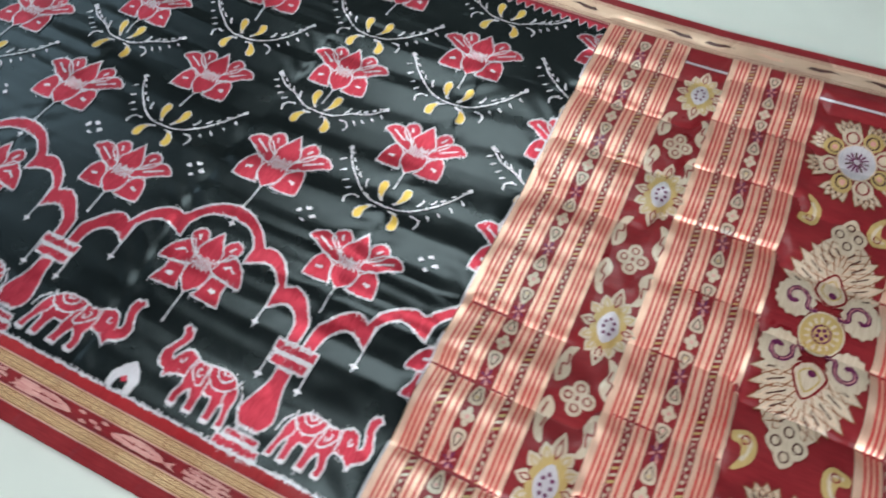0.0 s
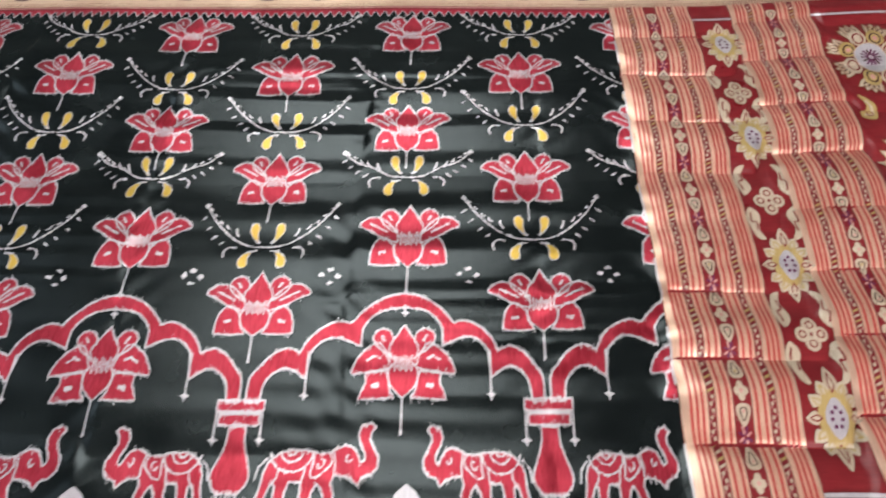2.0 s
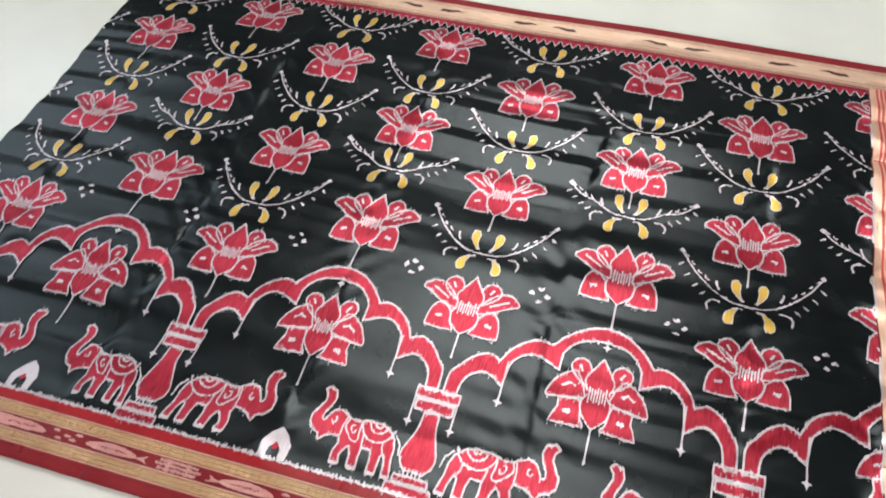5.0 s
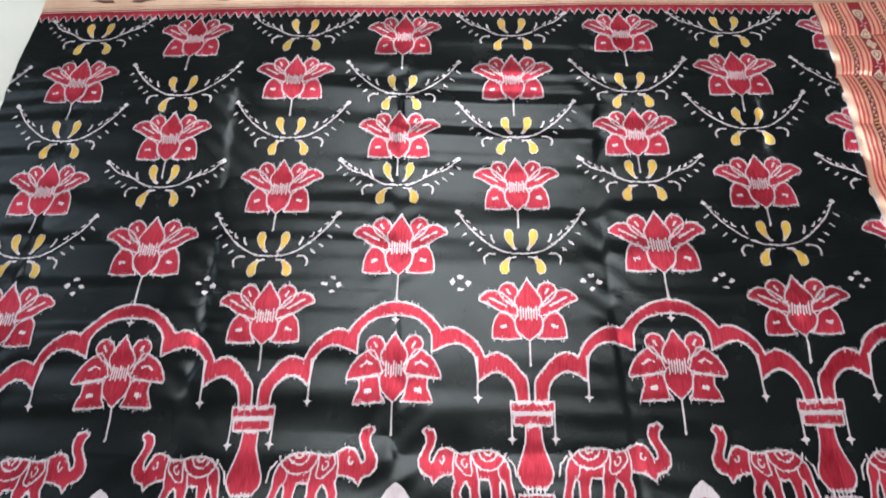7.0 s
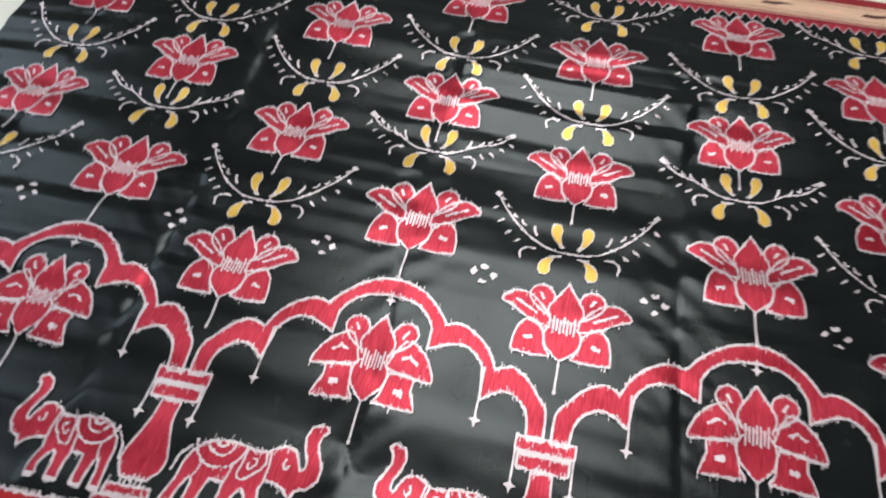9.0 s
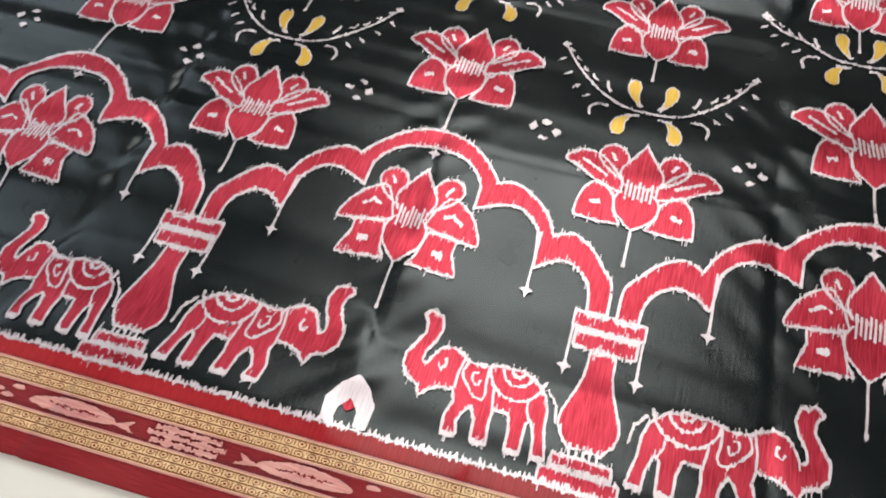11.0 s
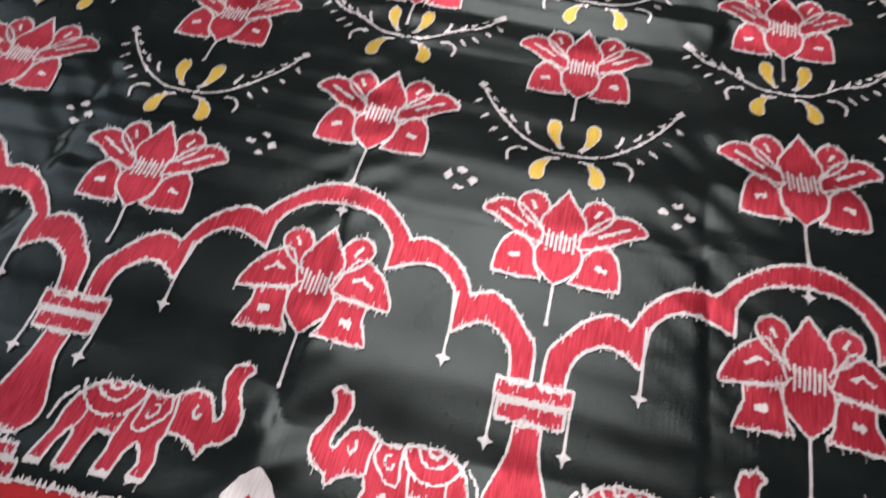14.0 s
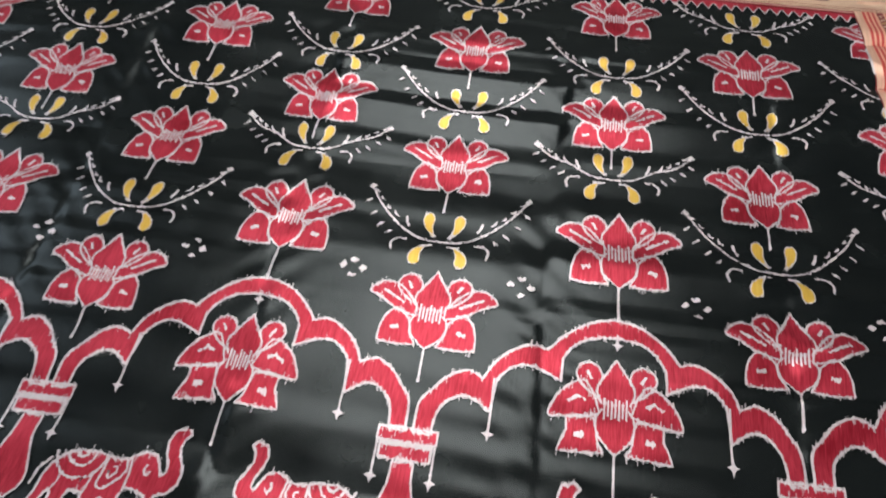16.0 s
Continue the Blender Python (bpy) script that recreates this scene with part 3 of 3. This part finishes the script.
# ---- borders ----
def band(name, u0, u1, v0, v1, m, lift=0.0005, step=0.006, kind="", parent=saree):
    """A straight woven band."""
    nu, nv = max(1, round((u1 - u0) / step)), max(1, round((v1 - v0) / step))
    uu, vv = np.meshgrid(np.linspace(u0, u1, nu + 1), np.linspace(v0, v1, nv + 1))
    w = nu + 1
    faces = [(j * w + i, j * w + i + 1, (j + 1) * w + i + 1, (j + 1) * w + i) for j in range(nv) for i in range(nu)]
    uv = np.stack([uu.ravel(), vv.ravel()], -1)
    return tagged(mesh_on_cloth(name, uv, np.full(len(uv), lift), faces, [0] * len(faces), [m], parent), kind=kind)


def fringe(name, u0, u1, v, m, up, down, lift, pitch=0.0022):
    """A ragged line where dyed threads meet: spikes of uneven length."""
    n = int((u1 - u0) / pitch)
    u = np.linspace(u0, u1, n)
    uv = np.vstack([np.stack([u, v + up * rng.uniform(0, 1, n) ** 1.6], -1), np.stack([u, v - down * rng.uniform(0, 1, n) ** 1.6], -1)])
    faces = [(i, n + i, n + i + 1, i + 1) for i in range(n - 1)]
    return mesh_on_cloth(name, uv, np.full(2 * n, lift), faces, [0] * (n - 1), [m], saree)


band("red_band", LEFT, SEAM, -0.3185, -0.3045, CRIMSON, 0.0003)
fringe("red_fringe", LEFT, SEAM, -0.3180, CRIMSON, 0.001, 0.004, 0.0006, 0.0015)
fringe("white_fringe", LEFT, SEAM, -0.3030, WHITE, 0.0068, 0.0042, 0.0010, 0.0012)

for v0, v1 in ((-0.3405, -0.3205), (-0.3810, -0.3610)):
    gold = band("gold_band", LEFT, RIGHT, v0, v1, GOLD)
    for v in (v0 + 0.0006, v1 - 0.0006):
        band("gold_line", LEFT, RIGHT, v - 0.0009, v + 0.0009, PINK, 0.0009, parent=gold)
    mid = (v0 + v1) / 2
    for v in (v0 + 0.0030, mid, v1 - 0.0030):
        band("dark_line", LEFT, RIGHT, v - 0.0006, v + 0.0006, BROWN, 0.0009, parent=gold)
    k = Motif(fray=0.0002)
    for row in (mid - 0.0043, mid + 0.0043):
        for n in range(int((RIGHT - LEFT) / 0.0125)):
            u = LEFT + 0.006 + 0.0125 * n
            k.stroke([(u + 0.0042 * math.cos(a), row + 0.0028 * math.sin(a)) for a in np.linspace(0, 2 * math.pi, 9)[:-1]], 0.0009, BROWN, 0.0010, True, 0.003)
            k.stroke([(u - 0.0012, row), (u + 0.0012, row)], 0.0016, MAROON, 0.0010, step=0.002)
            k.stroke([(u + 0.0062, row - 0.0026), (u + 0.0062, row + 0.0026)], 0.0012, BROWN, 0.0010, step=0.004)
    k.done("gold_weave", gold, kind="stuff")


def lens(c, half, tall, n=9):
    a = np.linspace(0, math.pi, n)
    top = [(c[0] - half * math.cos(t), c[1] + tall * math.sin(t) ** 1.3) for t in a]
    return top + [(c[0] + half * math.cos(t), c[1] - 0.5 * tall * math.sin(t)) for t in a[1:-1]]


for n in range(-3, 3):
    u = 0.205 + 0.385 * n
    if u > LEFT - 0.1:
        k = Motif((u, -0.3507), fray=0.0012)
        keep = (LEFT + 0.001, RIGHT)
        for d in (-0.006, 0, 0.006):
            k.stroke([(-0.038 + abs(d), d), (0.038 - abs(d), d)], 0.0040, PINK, keep=keep)
        k.stroke([(-0.016, -0.009), (-0.016, 0.009)], 0.006, PINK, keep=keep)
        k.stroke([(0.016, -0.009), (0.016, 0.009)], 0.006, PINK, keep=keep)
        k.done("bar_motif", saree)
    # a pair of woven fish, each a striped body with a tail
    for at, side in ((0.112, 1), (0.272, -1)):
        if LEFT < u + at - 0.06 and u + at + 0.07 < RIGHT:
            k = Motif((u + at, -0.3507), mirror=side < 0, fray=0.0012)
            k.fill(lens((0, -0.002), 0.045, 0.010), PINK)
            k.fill([(-0.040, -0.003), (-0.062, 0.004), (-0.056, -0.002), (-0.066, -0.007)], PINK)
            for d in (-0.016, 0.0, 0.016):
                k.stroke([(d - 0.010, -0.001), (d + 0.010, 0.001)], 0.0012, MAROON, 0.0009)
            k.done("fish_motif", saree)
    for a, b in ((0.172, 0.005), (0.180, -0.006), (0.194, 0.000), (0.206, -0.004), (0.212, 0.005)):
        if LEFT < u + a - 0.01 and u + a + 0.01 < RIGHT:
            k = Motif((u + a, -0.3507), fray=0.001)
            k.fill(lens((0, b), 0.007, 0.003), PINK)
            k.done("spot_motif", saree)
for u in (-0.105, -0.875):
    band("pink_block", u - 0.016, u + 0.016, -0.3590, -0.3425, PINK)

# upper border: temple teeth, lines and a pale gold band
top_fringe = band("red_line", LEFT, SEAM, 0.7125, 0.7195, RED, 0.0006)
teeth = int((SEAM - LEFT) / 0.0192)
for n in range(teeth):
    u = LEFT + 0.0105 + 0.0192 * n
    k = Motif((u, 0.7135), fray=0.0006)
    k.fill([(-0.0082, 0), (0.0082, 0), (0.0012, -0.0155), (-0.0012, -0.0155)], RED)
    k.stroke([(-0.0085, 0), (0, -0.017), (0.0085, 0)], 0.0018, WHITE)
    k.done("tooth_motif", top_fringe)
band("pink_line", LEFT, SEAM, 0.7245, 0.7275, PINK)
band("pale_gold_band", LEFT, RIGHT, 0.7300, 0.7830, GOLD_PALE)
for v in (0.7335, 0.739, 0.7745, 0.779):
    band("woven_line", LEFT, RIGHT, v - 0.0005, v + 0.0005, MAROON, 0.0009)
for n in range(26):
    u = LEFT + 0.05 + 0.092 * n + 0.008 * math.sin(5 * n)
    k = Motif((u, 0.757), mirror=n % 2 > 0, fray=0.001)
    k.fill([(-0.030, -0.004), (-0.006, -0.006), (0.012, 0.000), (0.030, 0.001), (0.010, 0.006), (-0.008, 0.003), (-0.022, 0.004)], DARK if n % 3 else CREAM, 0.0009)
    k.done("dash_motif", saree)

# ---- the pallu ----
def spiky(rx, ry, count, depth, turn=0.0):
    pts = []
    for i in range(2 * count):
        t = math.pi * i / count + turn
        r = 1.0 if i % 2 == 0 else 1.0 - depth
        pts.append((rx * r * math.cos(t), ry * r * math.sin(t)))
    return pts


def oval(c, rx, ry, n=14):
    return [(c[0] + rx * math.cos(t), c[1] + ry * math.sin(t)) for t in np.linspace(0, 2 * math.pi, n + 1)[:-1]]


RIBBONS = [(0.000, 0.034), (0.045, 0.068), (0.094, 0.117), (0.128, 0.160)]
CHAINS, FLOWERS = [(0.034, 0.045), (0.117, 0.128)], (0.068, 0.094)
PALLU_LOW, PALLU_HIGH = -0.318, 0.729
for start in (0.393, 0.633, 0.948):
    ground = band("stripe_ground", start, start + 0.160, PALLU_LOW, PALLU_HIGH, MAROON, 0.0006, 0.008)
    for a, b in RIBBONS:
        ribbon = band("cream_stripe", start + a, start + b, PALLU_LOW, PALLU_HIGH, CREAM, 0.0010, 0.005, parent=ground)
        mid = start + (a + b) / 2 + (0.003 if a == 0 else 0)
        for d in ((-0.0052, 0.0052) if b - a < 0.03 else (-0.0072, 0.0, 0.0072)):
            band("red_stripe", mid + d - 0.0019, mid + d + 0.0019, PALLU_LOW, PALLU_HIGH, PALLU_RED, 0.0015, 0.005, parent=ground)
    for a, b in CHAINS:
        k = Motif((start + (a + b) / 2, 0), fray=0.0004)
        n, v = 0, PALLU_LOW + 0.024
        while v < PALLU_HIGH - 0.01:
            part_of = n % 11
            if part_of < 7:
                s = 1 if n % 2 else -1
                k.fill(oval((0.0012 * s, v), 0.0024, 0.0036, 6), BEIGE, 0.0012)
                k.stroke([(-0.0034 * s, v + 0.002), (-0.0020 * s, v + 0.006)], 0.0014, PINK, 0.0012)
            else:
                k.fill([(-0.0044, v - 0.004), (0.0044, v), (0.0044, v + 0.004), (-0.0044, v)], BEIGE if n % 2 else OCHRE, 0.0012)
            v, n = v + 0.0092, n + 1
        k.done("chain_link", ground, kind="stuff")
    a, b = FLOWERS
    k = Motif((start + (a + b) / 2, 0), fray=0.0005)
    n, v = 0, PALLU_LOW + 0.036
    while v < PALLU_HIGH - 0.02:
        kind = n % 4
        if kind == 3:
            for q in range(8):
                t = q * math.pi / 4 + 0.4
                k.stroke([(0.002 * math.cos(t), v + 0.003 * math.sin(t)), (0.009 * math.cos(t), v + 0.015 * math.sin(t))], 0.0032, PLUM if q % 2 else PINK, 0.0013)
        elif kind == 1:
            for q in range(4):
                c = (0.0055 * math.cos(q * math.pi / 2), v + 0.008 * math.sin(q * math.pi / 2))
                k.fill(oval(c, 0.0048, 0.0062, 8), BEIGE, 0.0011)
            k.fill(oval((0, v), 0.0030, 0.0038, 6), PINK, 0.0014)
        else:
            s = 1 if kind else -1
            k.fill(ring([(0.000, v + 0.018 * s), (0.0085, v + 0.003 * s), (0.0095, v - 0.010 * s), (0.000, v - 0.014 * s), (-0.0095, v - 0.010 * s), (-0.0085, v + 0.003 * s)], 3), BEIGE, 0.0011)
            k.stroke(ring([(0.000, v + 0.010 * s), (0.005, v - 0.004 * s), (0, v - 0.008 * s), (-0.005, v - 0.004 * s)], 3), 0.0018, DARK, 0.0014, True)
            k.fill(oval((0, v - 0.003 * s), 0.0022, 0.0028, 6), PINK if n % 3 else OCHRE, 0.0015)
        v, n = v + 0.0305, n + 1
    k.done("strip_flower", ground, kind="stuff")


def flame(c, turn, long, wide):
    """A pointed leaf from c outwards."""
    x, y = math.cos(turn), math.sin(turn)
    pts = [(0, 0), (0.35, 0.55), (0.62, 0.42), (1.0, 0.0), (0.62, -0.42), (0.35, -0.55)]
    return [(c[0] + a * long * x - b * wide * y, c[1] + a * long * y + b * wide * x) for a, b in pts]


def medallion(at):
    k = Motif(at, 1.26, fray=0.0006)
    k.fill(ring([(0.020, 0), (0.015, 0.022), (0, 0.040), (-0.015, 0.022), (-0.020, 0), (-0.015, -0.022), (0, -0.040), (0.015, -0.022)]), OCHRE, 0.0008)
    for i in range(12):
        t = math.pi * i / 6 + math.pi / 2
        c = (0.0155 * math.cos(t), 0.027 * math.sin(t))
        out = math.atan2(1.3 * math.sin(t), math.cos(t))
        long = 0.030 if i in (0, 6) else 0.0185
        k.begin("leaf")
        k.fill(flame(c, out, long, 0.015), BEIGE, 0.0010)
        k.stroke(flame(c, out, long * 0.72, 0.006), 0.0015, OCHRE if i % 3 else MAROON, 0.0013, True)
    k.begin("eye")
    k.fill(ring([(0.0125, 0), (0.008, 0.014), (0, 0.022), (-0.008, 0.014), (-0.0125, 0), (-0.008, -0.014), (0, -0.022), (0.008, -0.014)]), WHITE, 0.0015)
    for a, b in ((0.0048, 0.006), (-0.0048, 0.006), (0.0055, -0.0015), (-0.0055, -0.0015), (0.003, -0.009), (-0.003, -0.009), (0, 0.011)):
        k.fill(oval((a, b), 0.0024, 0.0028, 6), PLUM, 0.0019)
    return k


def link_flower(at):
    k = Motif(at, 1.22, fray=0.0007)
    for a, b in ((0.011, 0), (-0.011, 0), (0, 0.013), (0, -0.013)):
        k.fill(oval((a, b), 0.0095, 0.011, 10), BEIGE, 0.0008)
        k.stroke(oval((a, b), 0.0045, 0.005, 8), 0.0018, MAROON, 0.0012, True)
    for s in (1, -1):
        for q in (1, -1):
            k.begin("curl")
            k.fill(ring([(s * 0.030, q * 0.010), (s * 0.036, q * 0.030), (s * 0.030, q * 0.058), (s * 0.018, q * 0.064), (s * 0.023, q * 0.046), (s * 0.018, q * 0.030), (s * 0.020, q * 0.018)]), BEIGE, 0.0008)
            k.stroke(spline([(s * 0.028, q * 0.018), (s * 0.030, q * 0.034), (s * 0.024, q * 0.036), (s * 0.026, q * 0.050)]), 0.0022, MAROON, 0.0012)
    return k


for v in (0.603, 0.351, 0.086, -0.166):
    medallion((0.600, v)).done("medallion_motif", saree)
for v in (0.462, 0.212, -0.042):
    link_flower((0.597, v)).done("link_motif", saree)


def feather(k, c, turn, long, wide):
    k.begin("feather")
    k.fill(flame(c, turn, long, wide), BEIGE, 0.0010)
    k.stroke(flame(c, turn, long, wide), 0.0016, BROWN, 0.0013, True)
    k.stroke(flame(c, turn, long * 0.78, wide * 0.55), 0.0012, GOLD_PALE, 0.0013, True)
    k.stroke([(c[0] + long * 0.25 * math.cos(turn), c[1] + long * 0.25 * math.sin(turn)), (c[0] + long * 0.62 * math.cos(turn), c[1] + long * 0.62 * math.sin(turn))], 0.0022, DARK, 0.0015)


def grand_motif(at):
    """A tall figure: a disc, four scrolls, two hearts and feathered ends."""
    k = Motif(at, 1.0, fray=0.0006, lean=0.06)
    k.fill(oval((0, 0), 0.031, 0.038, 18), OCHRE, 0.0012)
    k.stroke(oval((0, 0), 0.030, 0.037, 18), 0.0026, BEIGE, 0.0016, True)
    for i in range(14):
        t = math.pi * i / 7
        k.stroke([(0.016 * math.cos(t), 0.019 * math.sin(t)), (0.023 * math.cos(t), 0.028 * math.sin(t))], 0.0042, BEIGE, 0.0016)
    k.stroke(oval((0, 0), 0.0125, 0.015), 0.0024, PLUM, 0.0018, True)
    for i in range(5):
        t = 2 * math.pi * i / 5
        k.fill(oval((0.0062 * math.cos(t), 0.0075 * math.sin(t)), 0.0034, 0.0040, 6), PLUM, 0.0018)
    ground = [(0.004, 0.050), (0.036, 0.062), (0.058, 0.088), (0.054, 0.112), (0.046, 0.138), (0.034, 0.164), (0.012, 0.190)]
    for q in (1, -1):
        k.begin("ground")
        k.fill([(a, q * b) for a, b in ground + mirrored(ground)[::-1]], BEIGE, 0.0008)
        for s in (1, -1):
            face = 1 if s > 0 else -1
            for x, y, turn, long in ((0.022, 0.068, 22, 0.056), (0.014, 0.080, 32, 0.066), (0.008, 0.096, 38, 0.070), (0.005, 0.112, 44, 0.062), (0.003, 0.126, 50, 0.052), (0.002, 0.140, 58, 0.036)):
                a = radians(turn)
                feather(k, (s * x, q * y), math.atan2(q * math.sin(a), face * math.cos(a)), long, 0.024)
            k.begin("scroll")
            k.fill(spiky(0.030, 0.034, 14, 0.12) + np.array([s * 0.046, q * 0.046]), BEIGE, 0.0016)
            turn = [(s * (0.046 + (0.020 - 0.0021 * i) * math.cos(3.6 - 0.75 * i)), q * (0.046 + (0.023 - 0.0024 * i) * math.sin(3.6 - 0.75 * i))) for i in range(9)]
            k.stroke(spline([(s * 0.014, q * 0.034)] + turn), 0.0070, PLUM, 0.0020)
            k.stroke(spline([(s * 0.016, q * 0.036)] + turn[:6]), 0.0014, PINK, 0.0024)
        heart = ring([(0, q * 0.050), (0.017, q * 0.060), (0.021, q * 0.076), (0, q * 0.110), (-0.021, q * 0.076), (-0.017, q * 0.060)])
        k.begin("heart")
        k.fill(heart, BEIGE, 0.0020)
        k.stroke(heart, 0.0034, MAROON, 0.0024, True)
        k.stroke(heart * 0.62 + [0, q * 0.030], 0.0024, OCHRE, 0.0024, True)
        k.fill(oval((0.002, q * 0.068), 0.006, 0.006, 7), PLUM, 0.0026)
        for a, b in ((0, 0.206), (-0.014, 0.187), (0.014, 0.187), (0, 0.168)):
            k.begin("tile")
            k.fill(ring([(a + 0.0135, q * b), (a, q * (b + 0.0185)), (a - 0.0135, q * b), (a, q * (b - 0.0185))], 3), BEIGE, 0.0020)
            k.stroke(oval((a, q * b), 0.0062, 0.0080, 9), 0.0024, DARK, 0.0024, True)
    return k


def rosette(at):
    k = Motif(at, 1.0, fray=0.0006)
    k.fill(ring([(0.030, 0), (0.021, 0.029), (0, 0.040), (-0.021, 0.029), (-0.030, 0), (-0.021, -0.029), (0, -0.040), (0.021, -0.029)]), WHITE, 0.0018)
    k.stroke(oval((0, 0), 0.031, 0.042, 18), 0.0024, GOLD_PALE, 0.0021, True)
    for i in range(14):
        t = math.pi * i / 7
        k.stroke([(0.005 * math.cos(t), 0.006 * math.sin(t)), (0.019 * math.cos(t), 0.024 * math.sin(t))], 0.0034, PLUM if i % 4 else DARK, 0.0022)
    for i in range(8):
        t = math.pi * i / 4 + 0.39
        c, out = (0.044 * math.cos(t), 0.060 * math.sin(t)), math.atan2(math.sin(t), math.cos(t))
        for d in (-0.62, -0.2, 0.2, 0.62):
            feather(k, (c[0] * 1.06, c[1] * 1.06), out + d, 0.038, 0.020)
        k.begin("lobe")
        k.fill(oval(c, 0.017, 0.022, 10), OCHRE if i % 2 else BEIGE, 0.0017)
        k.stroke(oval((c[0] * 0.96, c[1] * 0.96), 0.010, 0.014, 9), 0.0032, DARK if i % 2 else MAROON, 0.0020, True)
        k.fill(oval((c[0] * 0.96, c[1] * 0.96), 0.005, 0.007, 7), PINK if i % 2 else BEIGE, 0.0021)
    return k


def paisley(at, mirror, turn=1):
    k = Motif(at, 1.0, mirror, fray=0.0008)
    k.fill(ring([(-0.016, -0.022), (0.006, -0.028), (0.016, -0.012), (0.014, 0.012), (0.000, 0.030), (-0.010, 0.034), (-0.002, 0.014), (-0.004, -0.004), (-0.016, -0.008)]) * [1, turn], OCHRE, 0.0008)
    k.stroke(spline([(-0.010, -0.016), (0.006, -0.016), (0.006, 0.004), (-0.001, 0.018)]) * [1, turn], 0.0050, BEIGE, 0.0012)
    k.stroke(oval((0.001, -0.014 * turn), 0.0055, 0.0065, 8), 0.0020, MAROON, 0.0015, True)
    return k


for v in (0.206,):
    grand_motif((0.875, v)).done("grand_motif", saree)
for v in (0.553, -0.140):
    rosette((0.876, v)).done("rosette_motif", saree)
for u, v, m, turn in ((0.824, 0.420, False, 1), (0.928, 0.420, True, 1), (0.814, -0.012, False, -1), (0.928, -0.012, True, -1)):
    paisley((u, v), m, turn).done("paisley_motif", saree)
for v in (0.686, -0.266):
    for u0, u1 in ((0.554, 0.632), (0.794, 0.947)):
        band("white_line", u0, u1, v - 0.003, v + 0.003, WHITE, 0.0007)
for start in (0.393, 0.633, 0.948):
    for a, b in ((0.0, 0.032), (0.043, 0.066), (0.092, 0.116), (0.127, 0.160)):
        for n in range(3):
            w = (b - a) / 3
            u = start + a + w * (n + 0.5)
            band("crossing_thread", u - w * 0.20, u + w * 0.20, -0.389 + 0.006 * math.sin(70 * u), PALLU_LOW, GOLD_PALE, 0.0014, 0.006)
for v0, v1 in ((-0.29, -0.20), (-0.12, -0.03), (0.02, 0.10), (0.17, 0.25), (0.32, 0.47), (0.55, 0.62)):
    band("edge_thread", SEAM - 0.0022, SEAM + 0.0008, v0, v1, WHITE, 0.0016)
